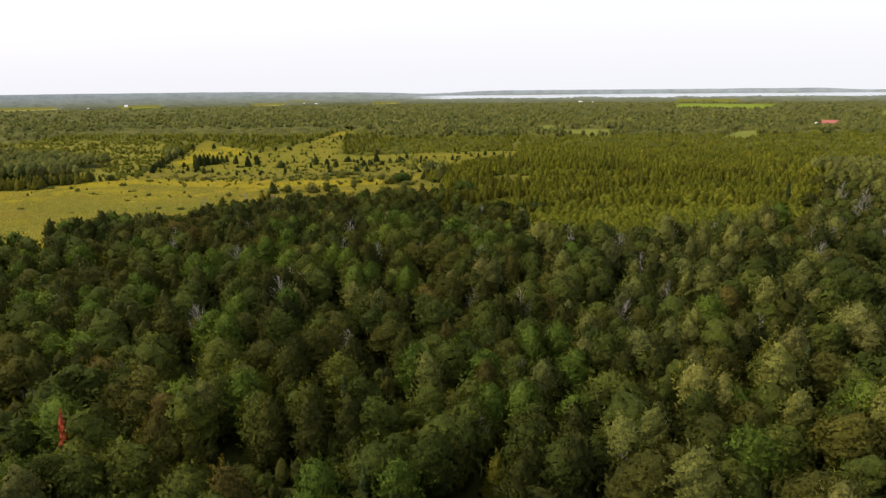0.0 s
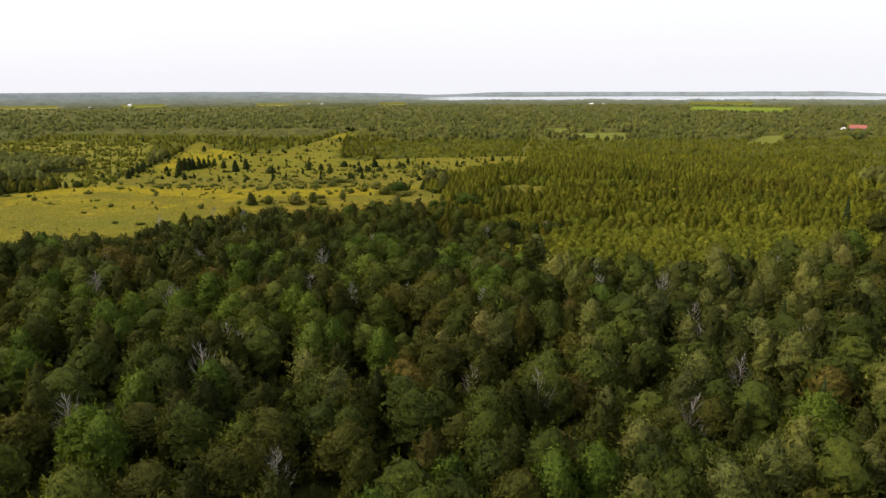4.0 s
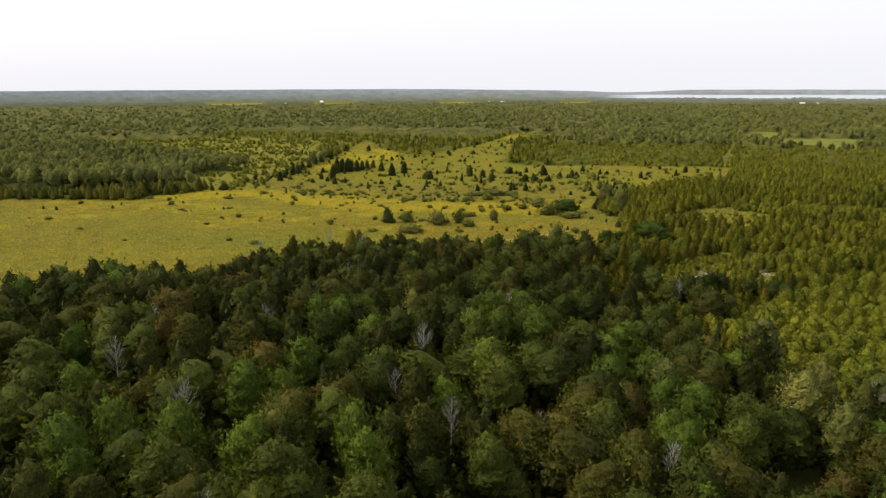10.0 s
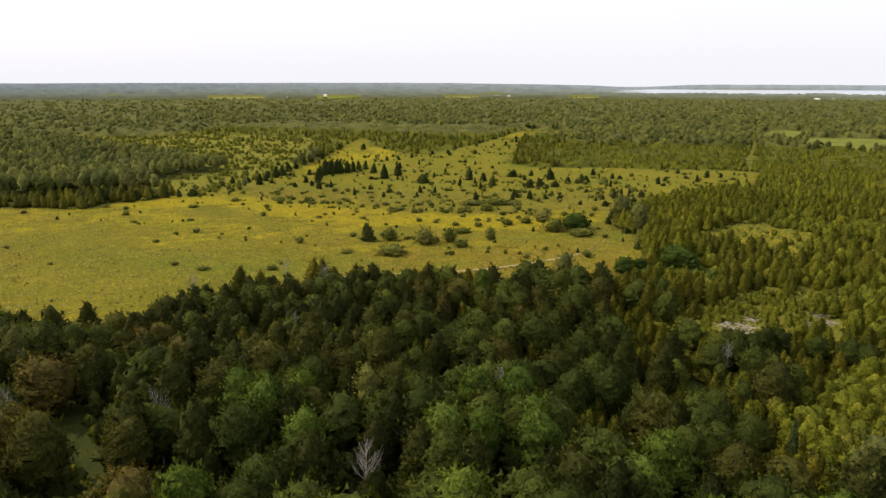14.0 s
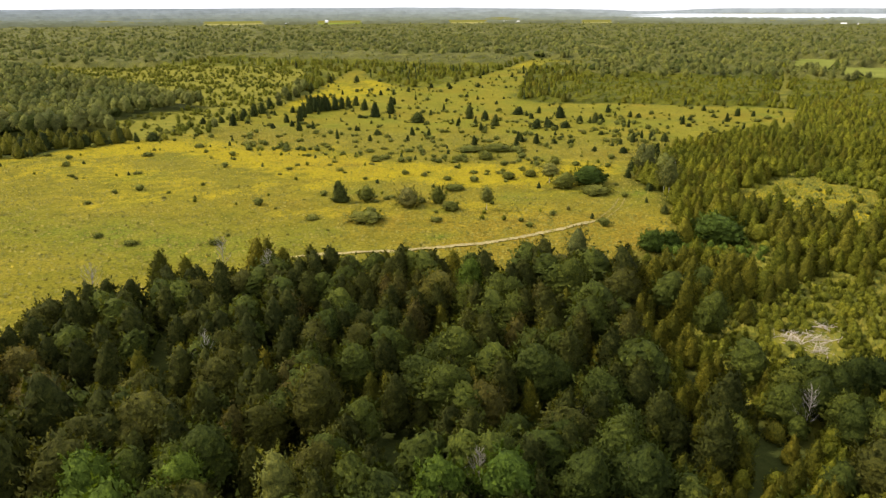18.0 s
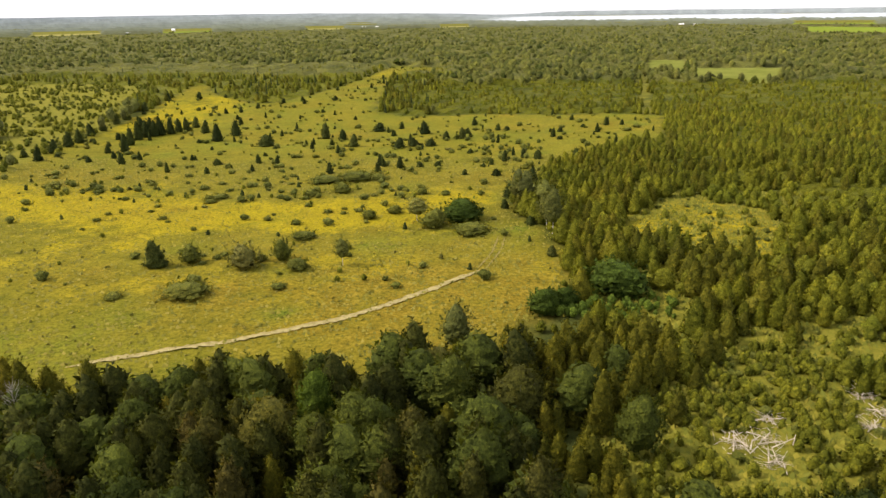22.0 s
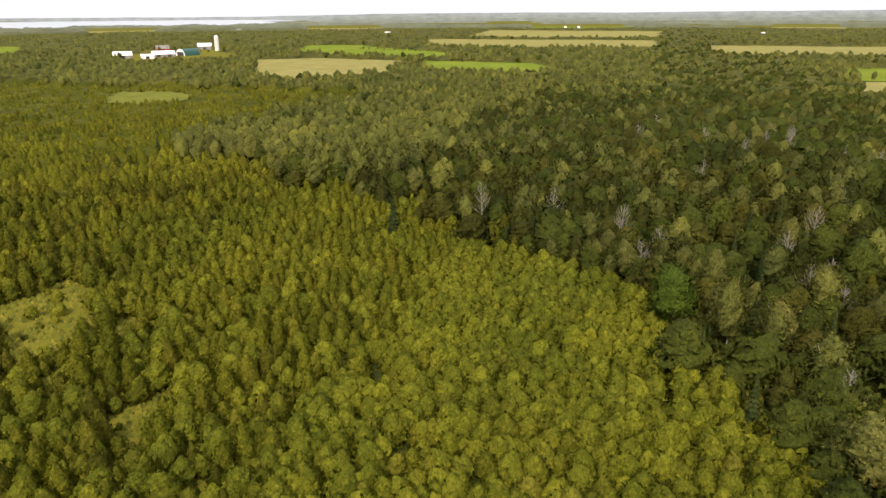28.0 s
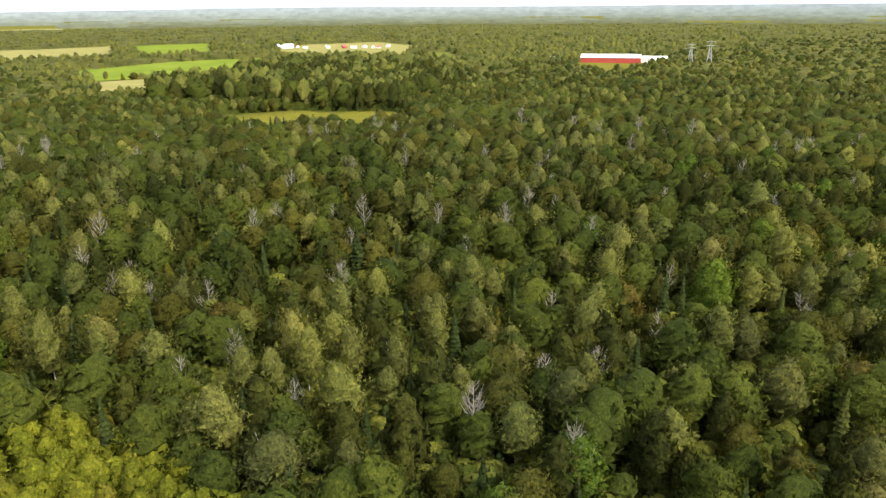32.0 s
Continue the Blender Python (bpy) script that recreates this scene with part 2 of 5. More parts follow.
HAY = {
    "green_field": [[(1011, 733), (1044, 662), (868, 466), (742, 440), (770, 560), (800, 655)], [(717, 456), (722, 342), (673, 309), (560, 304), (548, 354), (585, 405), (625, 440)],
                    [(700, 70), (735, -35), (722, -143), (600, -85), (580, -30), (575, 82)], [(1091, -116), (1075, -224), (820, -116), (820, -40)],
                    [(639, 1968), (838, 1754), (615, 1388), (492, 1532)], [(818, 1322), (913, 1177), (716, 982), (638, 1059)]],
    "stubble_field": [[(708, 647), (745, 583), (728, 480), (560, 440), (495, 494), (530, 545)], [(1281, 618), (1276, 425), (1270, 212), (985, 214), (955, 375), (985, 535)],
                      [(1832, 620), (1804, 404), (1773, 197), (1330, 206), (1310, 430), (1390, 580)], [(1110, 150), (1108, -90), (866, -20), (845, 150)],
                      [(566, 82), (570, 0), (560, -50), (460, 40), (455, 106)], [(926, -300), (905, -420), (760, -390), (640, -250), (700, -175), (810, -180)]],
    "marsh": [[(120, 932), (152, 920), (112, 765), (86, 790)], [(135, 837), (203, 815), (163, 702), (112, 717)], [(327, 783), (354, 774), (277, 656), (257, 666)],
              [(397, 574), (406, 537), (388, 506), (358, 502), (345, 522), (352, 548)], [(690, -270), (640, -330), (540, -270), (500, -170), (560, -110)]],
}
FAR_GAPS = ((-33, 3.0), (-25, 2.4), (-15, 2.0), (-5, 1.6), (22, 3.5), (50, 3.0), (66, 4.0), (84, 5.0), (100, 3.0))  # heading and half width in degrees
for _i, (_a, _w) in enumerate(FAR_GAPS):
    HAY["green_field" if _i % 3 == 1 else "stubble_field"].append([(round(CX + r * math.sin(radians(_a + k * _w))), round(CY + r * math.cos(radians(_a + k * _w)))) for r, k in ((1930, -0.9), (1960, 0.6), (2240, 1.0), (2200, -0.7))])
# yards kept free of trees: centre and radius
YARDS = [(765, 790, 75), (700, 735, 70), (880, 810, 40), (452, 856, 28), (428, 812, 30), (415, -345, 42), (386, -303, 34), (362, -268, 24), (820, -290, 62), (770, -262, 45)]


def open_land(x, y):
    o = inside(MEADOW, x, y)
    for poly in GLADES + HAY["green_field"] + HAY["stubble_field"] + HAY["marsh"]:
        o |= inside(poly, x, y)
    for cx, cy, r in YARDS:
        o |= (x - cx) ** 2 + (y - cy) ** 2 < r * r
    return o


# ---- ground: one sheet out to the horizon ----
def mesh_of(name, verts, faces, mat, smooth_shade=False, normals=None):
    """A mesh from arrays of corners and of equal-sided faces; normals: soft ones by corner, as foliage has."""
    verts, faces = np.asarray(verts, np.float32), np.asarray(faces, np.int32)
    me = bpy.data.meshes.new(name)
    k = faces.shape[1]
    me.vertices.add(len(verts))
    me.vertices.foreach_set("co", verts.ravel())
    me.loops.add(faces.size)
    me.loops.foreach_set("vertex_index", faces.ravel())
    me.polygons.add(len(faces))
    me.polygons.foreach_set("loop_start", np.arange(0, faces.size, k, dtype=np.int32))
    me.polygons.foreach_set("loop_total", np.full(len(faces), k, np.int32))
    me.polygons.foreach_set("use_smooth", np.full(len(faces), smooth_shade))
    me.update(calc_edges=True)
    if normals is not None:
        a = me.attributes.new("custom_normal", "FLOAT_VECTOR", "POINT")
        a.data.foreach_set("vector", np.asarray(normals, np.float32).ravel())
    if mat:
        me.materials.append(mat)
    return me


def ground_material():
    m, n, l, p = material("ground", 0.95, 0.02)
    geo = n.new("ShaderNodeNewGeometry")
    pos = geo.outputs["Position"]

    def cover(name):
        a = n.new("ShaderNodeAttribute")
        a.attribute_name = name
        return a.outputs["Fac"]

    fine, mid, big = noise_tex(n, l, pos, 1.3, 6, 0.75), noise_tex(n, l, pos, 0.22, 5, 0.65), noise_tex(n, l, pos, 0.045, 5, 0.6)
    # meadow: green sward, goldenrod in drifts, dry brown patches
    sward = ramp(n, [(0.32, (0.084, 0.084, 0.009)), (0.5, (0.136, 0.120, 0.012)), (0.68, (0.188, 0.152, 0.018))])
    l.new(mix(n, l, 0.55, big.outputs[0], mid.outputs[0]), sward.inputs[0])
    gold = ramp(n, [(0.35, (0.148, 0.128, 0.010)), (0.52, (0.228, 0.184, 0.010)), (0.7, (0.318, 0.244, 0.010))])
    l.new(mix(n, l, 0.45, fine.outputs[0], mid.outputs[0]), gold.inputs[0])
    drift = n.new("ShaderNodeMath")
    drift.operation = "MULTIPLY_ADD"
    l.new(mix(n, l, 0.5, mid.outputs[0], big.outputs[0]), drift.inputs[0])
    drift.inputs[1].default_value = 5.0
    lift = n.new("ShaderNodeMath")
    lift.operation = "MULTIPLY_ADD"
    l.new(cover("bloom"), lift.inputs[0])
    lift.inputs[1].default_value, lift.inputs[2].default_value = 2.3, -3.55
    l.new(lift.outputs[0], drift.inputs[2])
    drift.use_clamp = True
    meadow = mix(n, l, drift.outputs[0], sward.outputs[0], gold.outputs[0])
    brown = ramp(n, [(0.35, (0.105, 0.080, 0.010)), (0.55, (0.172, 0.126, 0.014)), (0.72, (0.255, 0.195, 0.040))])
    l.new(mix(n, l, 0.5, fine.outputs[0], mid.outputs[0]), brown.inputs[0])
    meadow = mix(n, l, cover("dry"), meadow, brown.outputs[0])
    rank = ramp(n, [(0.35, (0.070, 0.090, 0.010)), (0.65, (0.120, 0.140, 0.016))])
    l.new(fine.outputs[0], rank.inputs[0])
    meadow = mix(n, l, cover("lush"), meadow, rank.outputs[0])
    speck = ramp(n, [(0.36, (0.55, 0.60, 0.6)), (0.52, (1.0, 1.0, 1.0)), (0.7, (1.2, 1.15, 1.0))])
    l.new(fine.outputs[0], speck.inputs[0])
    meadow = mix(n, l, 1.0, meadow, speck.outputs[0], "MULTIPLY")
    # forest floor, its colour darkened for the shade under the trees
    under = ramp(n, [(0.32, (0.022, 0.028, 0.008)), (0.5, (0.038, 0.046, 0.011)), (0.68, (0.060, 0.066, 0.016))])
    l.new(mix(n, l, 0.5, fine.outputs[0], mid.outputs[0]), under.inputs[0])
    fern = ramp(n, [(0.34, (0.078, 0.084, 0.012)), (0.5, (0.130, 0.124, 0.017)), (0.66, (0.190, 0.162, 0.026))])
    l.new(mix(n, l, 0.5, fine.outputs[0], mid.outputs[0]), fern.inputs[0])
    c = mix(n, l, cover("grass"), under.outputs[0], fern.outputs[0])
    l.new(mix(n, l, cover("meadow"), c, meadow), p.inputs["Base Color"])
    bp = n.new("ShaderNodeBump")
    bp.inputs["Strength"].default_value, bp.inputs["Distance"].default_value = 0.8, 0.6
    l.new(mix(n, l, 0.5, fine.outputs[0], mid.outputs[0]), bp.inputs["Height"])
    l.new(bp.outputs[0], p.inputs["Normal"])
    return m


def bell(x, y, cx, cy, rx, ry):
    return np.exp(-(((x - cx) / rx) ** 2 + ((y - cy) / ry) ** 2))


GOLD_DRIFT = [(-232, 370), (-171, 403), (-105, 381), (-60, 382), (-26, 402)]


def near_line(line, x, y):
    """How far points lie from a bent line."""
    out = np.full(np.shape(x), 1e9)
    for (x0, y0), (x1, y1) in zip(line, line[1:]):
        t = np.clip(((x - x0) * (x1 - x0) + (y - y0) * (y1 - y0)) / ((x1 - x0) ** 2 + (y1 - y0) ** 2), 0, 1)
        out = np.minimum(out, np.hypot(x - x0 - t * (x1 - x0), y - y0 - t * (y1 - y0)))
    return out


def bloom(x, y):
    """How thick the goldenrod stands, 0 to 1."""
    b = 0.36 + 0.80 * np.exp(-(near_line(GOLD_DRIFT, x, y) / 15) ** 2) + 0.25 * bell(x, y, -120, 350, 80, 22) + 0.7 * bell(x, y, -205, 590, 40, 60) + 0.5 * bell(x, y, -90, 800, 60, 60)
    # gold cut around (-115, 300): greener sward, and partly cloud shade put into colour
    b = b + 0.35 * bell(x, y, -48, 318, 22, 9) + 0.3 * bell(x, y, -82, 334, 14, 8) - 0.6 * bell(x, y, -115, 300, 75, 22) - 0.5 * bell(x, y, -60, 470, 130, 50) - 0.3 * bell(x, y, 20, 520, 60, 30)
    b = b - 0.35 * bell(x, y, -52, 362, 26, 10) + 0.5 * bell(x, y, 33, 374, 22, 22)
    b = b - 0.30 * smooth(420, 500, y) * smooth(-210, -150, x)
    return np.clip(b + 0.20 * waves(x, y, 60, 31) + 0.12 * waves(x, y, 23, 32), 0, 1)


def sere(x, y):
    """Dry brown grass, 0 to 1."""
    d = 1.0 * bell(x, y, -21, 318, 24, 15) + 0.6 * bell(x, y, -45, 316, 18, 6) + 0.5 * bell(x, y, -70, 336, 12, 8) + 0.7 * bell(x, y, -14, 340, 9, 16) + 0.5 * bell(x, y, -70, 326, 10, 5) + 0.4 * bell(x, y, 20, 540, 50, 12) + 0.55 * bell(x, y, -28, 335, 40, 20)
    d = d + 0.6 * np.clip(waves(x, y, 21, 44) + 0.5 * waves(x, y, 8, 45) - 0.05, 0, 1) * bell(x, y, -50, 345, 85, 55)
    return np.clip(d + 0.55 * np.clip(waves(x, y, 75, 43) - 0.25, 0, 1), 0, 1)


def lush(x, y):
    """Rank bright green patches in the meadow, 0 to 1."""
    # the wide patch at (-108, 300) is green growth plus painted cloud shade
    g = 1.1 * bell(x, y, -39, 360, 7, 3.5) + 0.9 * bell(x, y, -52, 321, 4, 3) + 0.9 * bell(x, y, -108, 300, 45, 11) + 0.7 * bell(x, y, -18, 372, 12, 6) + 0.6 * bell(x, y, -60, 341, 14, 5)
    g = g + 0.55 * smooth(425, 490, y) * smooth(-225, -170, x) * np.clip(0.5 + 0.8 * waves(x, y, 40, 35), 0, 1)
    return np.clip(g + 0.5 * np.clip(waves(x, y, 34, 33) - 0.45, 0, 1), 0, 1)


def build_ground():
    xs = np.concatenate([-np.geomspace(7000, 330, 42), np.arange(-320, 221, 3.5), np.geomspace(230, 7000, 46)])
    ys = np.concatenate([-np.geomspace(7000, 60, 42), np.arange(-50, 861, 3.5), np.geomspace(880, 7000, 42)])
    gx, gy = np.meshgrid(xs, ys)
    gz = height(gx, gy) + 0.12 * waves(gx, gy, 14, 8)
    nx = len(xs)
    i = np.arange(len(ys) - 1)[:, None] * nx + np.arange(nx - 1)[None, :]
    faces = np.stack([i, i + 1, i + nx + 1, i + nx], -1).reshape(-1, 4)
    me = mesh_of("ground", np.stack([gx, gy, gz], -1).reshape(-1, 3), faces, ground_material(), True)
    soft, green = np.zeros(gx.shape), np.zeros(gx.shape)
    for dx, dy in ((0, 0), (2.5, 0), (-2.5, 0), (0, 2.5), (0, -2.5)):
        jx, jy = gx + dx + 2.5 * waves(gx, gy, 17, 11), gy + dy + 2.5 * waves(gx, gy, 19, 12)
        soft += (inside(MEADOW, jx, jy) | inside(SUNNY, jx, jy)) / 5
        g = inside(SCRUB, jx, jy) | inside(YOUNG, jx, jy) | inside(CLEARING, jx, jy)
        for poly in GLADES:
            g |= inside(poly, jx, jy)
        for cx, cy, r in YARDS:
            g |= (jx - cx) ** 2 + (jy - cy) ** 2 < r * r
        green += np.maximum(g, 0.75 * smooth(330, 900, np.hypot(jx - CX, jy - CY))) / 5
    dry = sere(gx, gy)
    for key, val in (("meadow", soft), ("grass", green), ("bloom", bloom(gx, gy)), ("lush", lush(gx, gy) * (0.7 + 0.4 * waves(gx, gy, 9, 34))), ("dry", np.clip(dry * (0.8 + 0.5 * waves(gx, gy, 12, 41)), 0, 1))):
        a = me.attributes.new(key, "FLOAT", "POINT")
        a.data.foreach_set("value", val.ravel().astype(np.float32))
    return tagged(new("ground", me), "rolling ground of yellow meadow and dark forest floor", "ground", kind="structure")


build_ground()


def draped(poly, step, lift):
    """A sheet over the land inside a polygon: corners and quads."""
    x0, x1 = min(p[0] for p in poly), max(p[0] for p in poly)
    y0, y1 = min(p[1] for p in poly), max(p[1] for p in poly)
    xs, ys = np.arange(x0, x1 + step, step), np.arange(y0, y1 + step, step)
    gx, gy = np.meshgrid(xs, ys)
    gz = height(gx, gy) + lift
    i = np.arange(len(ys) - 1)[:, None] * len(xs) + np.arange(len(xs) - 1)[None, :]
    faces = np.stack([i, i + 1, i + len(xs) + 1, i + len(xs)], -1).reshape(-1, 4)
    v = np.stack([gx, gy, gz], -1).reshape(-1, 3)
    c = v[faces].mean(1)
    return v, faces[inside(poly, c[:, 0], c[:, 1])]


FIELD_MAT = {"green_field": rough_material("crop_green", (0.105, 0.15, 0.020), (0.165, 0.200, 0.030), 0.03, 0.9, 0.1, spec=0.0),
             "stubble_field": rough_material("stubble", (0.17, 0.165, 0.055), (0.25, 0.225, 0.085), 0.05, 0.9, 0.1, spec=0.0),
             "marsh": rough_material("marsh_grass", (0.095, 0.112, 0.022), (0.150, 0.156, 0.036), 0.06, 0.9, 0.1, spec=0.0)}
for kind_name, polys in HAY.items():
    for poly in polys:
        v, fc = draped(poly, 6.0, 0.5)
        tagged(new(kind_name, mesh_of(kind_name, v, fc, FIELD_MAT[kind_name], True)), kind_name.replace("_", " ") + " in the distance between hedgerows", "field", kind="structure")

# the lake towards the horizon
def build_lake():
    m, n, l, p = material("lake_water", 0.25, 0.5)
    p.inputs["Base Color"].default_value = (0.30, 0.34, 0.36, 1)
    a = np.radians(np.arange(-6, 68, 0.5))
    v = []
    for rr in (np.minimum(lake_shore(a) - 60, LAKE_END - 100), np.full(len(a), LAKE_END - 10)):
        v += [(CX + r * math.sin(b), CY + r * math.cos(b), -2.0) for b, r in zip(a, rr)]
    k = len(a)
    f = [(i, i + 1, k + i + 1, k + i) for i in range(k - 1)]
    tagged(new("water", mesh_of("water", v, f, m)), "pale distant lake below the horizon", "water", kind="structure")


build_lake()


# ---- woods and hills at the horizon: a plain backdrop far behind the rest, haze painted in ----
def hill_band(dist, a, top, col, label):
    m, n, l, p = material("haze_painted_hills", 1.0, 0.0)
    geo = n.new("ShaderNodeNewGeometry")
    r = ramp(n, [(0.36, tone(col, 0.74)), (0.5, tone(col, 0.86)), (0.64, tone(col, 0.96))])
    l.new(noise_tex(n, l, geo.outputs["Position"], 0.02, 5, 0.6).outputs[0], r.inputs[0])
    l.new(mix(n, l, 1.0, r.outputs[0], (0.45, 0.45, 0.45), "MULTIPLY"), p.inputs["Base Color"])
    # emission added as haze glow; the trees and hills give no light
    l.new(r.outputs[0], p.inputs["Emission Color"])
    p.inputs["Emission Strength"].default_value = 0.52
    k = len(a)
    deep = 0.05 * dist
    v = np.concatenate([np.stack([CX + d * np.sin(a), CY + d * np.cos(a), z], 1) for d, z in ((dist, np.full(k, -8.0)), (dist + 8, top), (dist + deep, 0.8 * top - 1.5), (dist + deep + 40, np.full(k, -8.0)))])
    i = np.arange(k - 1)
    f = np.concatenate([np.stack([b + i, b + i + 1, b + k + i + 1, b + k + i], 1) for b in (0, k, 2 * k)])
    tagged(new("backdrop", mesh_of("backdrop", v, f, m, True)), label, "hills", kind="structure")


def build_backdrop():
    # low tree belts between fields, each painted paler than the one before for haze
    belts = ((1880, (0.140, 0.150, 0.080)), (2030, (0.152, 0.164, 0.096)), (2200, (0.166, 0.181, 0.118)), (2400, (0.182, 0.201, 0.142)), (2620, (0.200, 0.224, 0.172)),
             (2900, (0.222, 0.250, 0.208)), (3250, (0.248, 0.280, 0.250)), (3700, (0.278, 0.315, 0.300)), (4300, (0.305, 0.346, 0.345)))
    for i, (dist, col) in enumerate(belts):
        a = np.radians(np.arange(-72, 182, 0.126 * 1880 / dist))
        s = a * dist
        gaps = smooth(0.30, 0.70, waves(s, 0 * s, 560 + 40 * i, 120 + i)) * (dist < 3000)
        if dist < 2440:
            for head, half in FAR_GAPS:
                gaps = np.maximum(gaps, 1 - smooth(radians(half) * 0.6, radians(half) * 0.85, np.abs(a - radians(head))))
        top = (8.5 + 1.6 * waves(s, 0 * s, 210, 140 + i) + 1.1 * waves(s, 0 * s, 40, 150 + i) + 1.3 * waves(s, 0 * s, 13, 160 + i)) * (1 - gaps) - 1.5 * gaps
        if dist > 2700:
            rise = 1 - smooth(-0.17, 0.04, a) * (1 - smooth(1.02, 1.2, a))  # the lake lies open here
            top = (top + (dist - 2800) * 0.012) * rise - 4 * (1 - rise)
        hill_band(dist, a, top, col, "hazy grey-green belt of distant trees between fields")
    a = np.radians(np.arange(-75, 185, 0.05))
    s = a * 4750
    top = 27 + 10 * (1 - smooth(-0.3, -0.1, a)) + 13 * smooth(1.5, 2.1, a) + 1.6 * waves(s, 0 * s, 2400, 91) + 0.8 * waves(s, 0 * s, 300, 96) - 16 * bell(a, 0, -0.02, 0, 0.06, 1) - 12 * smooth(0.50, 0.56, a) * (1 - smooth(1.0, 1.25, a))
    hill_band(4750, a, top, (0.325, 0.37, 0.385), "wooded hills along the horizon, coloured pale blue-grey as haze")


build_backdrop()

# ---- trees: shapes ----
def join(parts):
    """Joins (corners, faces) or (corners, faces, normals)."""
    k, fs = 0, []
    for p in parts:
        fs.append(p[1] + k)
        k += len(p[0])
    out = [np.concatenate([p[0] for p in parts]), np.concatenate(fs)]
    if len(parts[0]) > 2:
        out.append(np.concatenate([p[2] for p in parts]))
    return tuple(out)


def tube(points, radii, sides=5):
    """A tapered round limb through points, as triangles."""
    points = np.asarray(points, float)
    rings = []
    for i, (p, r) in enumerate(zip(points, radii)):
        d = points[min(i + 1, len(points) - 1)] - points[max(i - 1, 0)]
        d = d / (np.linalg.norm(d) + 1e-9)
        a = np.cross(d, (0.3, 1, 0.1) if abs(d[2]) > 0.7 else (0, 0, 1))
        a = a / (np.linalg.norm(a) + 1e-9)
        b = np.cross(d, a)
        w = np.arange(sides) * 2 * math.pi / sides
        rings.append(p + r * (np.cos(w)[:, None] * a + np.sin(w)[:, None] * b))
    f = []
    for i in range(len(points) - 1):
        for j in range(sides):
            q = (i * sides + j, i * sides + (j + 1) % sides, (i + 1) * sides + (j + 1) % sides, (i + 1) * sides + j)
            f += [(q[0], q[1], q[2]), (q[0], q[2], q[3])]
    return np.concatenate(rings), np.array(f)


def unit(v):
    return v / (np.linalg.norm(v, axis=-1, keepdims=True) + 1e-9)


def leaves(lobes, count, size, rng):
    """Small leaf sprays over the skins of rounded masses (centre, radii): corners, triangles, soft normals."""
    c, r = lobes[:, :3], lobes[:, 3:]
    k = rng.randint(0, len(lobes), count)
    d = unit(rng.normal(size=(count, 3)))
    pos = c[k] + r[k] * d * rng.uniform(0.8, 1.15, (count, 1))
    nrm = unit(d + 0.7 * rng.normal(size=(count, 3)))
    t = unit(np.cross(nrm, rng.normal(size=(count, 3))))
    b = np.cross(nrm, t)
    s = size * rng.uniform(0.6, 1.45, (count, 1))
    v = np.stack([pos + t * s, pos - 0.55 * t * s + 0.6 * b * s, pos - 0.55 * t * s - 0.6 * b * s], 1).reshape(-1, 3)
    return v, np.arange(count * 3).reshape(-1, 3), np.repeat(unit(d + 0.5 * nrm), 3, 0)


# outline of a crown: sharpness of the tip, fullness, tuck at the foot; share of the height below the crown
BODY = {"cedar": (1.15, 0.70, 0.16, 0.02), "juniper": (1.1, 0.62, 0.14, 0.0), "tamarack": (1.15, 0.70, 0.2, 0.03), "poplar": (1.7, 0.58, 0.34, 0.05), "alder": (1.7, 0.58, 0.32, 0.02), "willow": (1.9, 0.55, 0.4, 0.0),
        "hazel": (2.0, 0.55, 0.4, 0.0), "ash": (1.5, 0.60, 0.3, 0.10), "aspen": (1.9, 0.54, 0.42, 0.30), "birch": (2.0, 0.54, 0.42, 0.28)}
LEAFY = (2.0, 0.52, 0.42, 0.16)
# leafage of a near crown: sprays at its rim, leaves in each, length as a share of the width, leaf size, solid share, upward sweep, leaves that cover it
SPRAYS = {"cedar": (46, 8, 0.22, 0.19, 0.88, 1.6, 460), "tamarack": (46, 8, 0.23, 0.19, 0.86, 1.5, 440), "juniper": (22, 8, 0.24, 0.16, 0.88, 1.3, 200), "poplar": (40, 9, 0.22, 0.19, 0.88, 1.2, 480),
          "alder": (40, 9, 0.23, 0.19, 0.84, 1.2, 420), "willow": (26, 9, 0.28, 0.16, 0.78, 0.9, 200), "hazel": (40, 9, 0.20, 0.24, 0.84, 0.6, 520), "aspen": (50, 10, 0.22, 0.23, 0.74, 1.1, 520),
          "birch": (50, 10, 0.24, 0.22, 0.70, 0.9, 480)}
BROAD = (62, 10, 0.19, 0.26, 0.84, 1.1, 760)


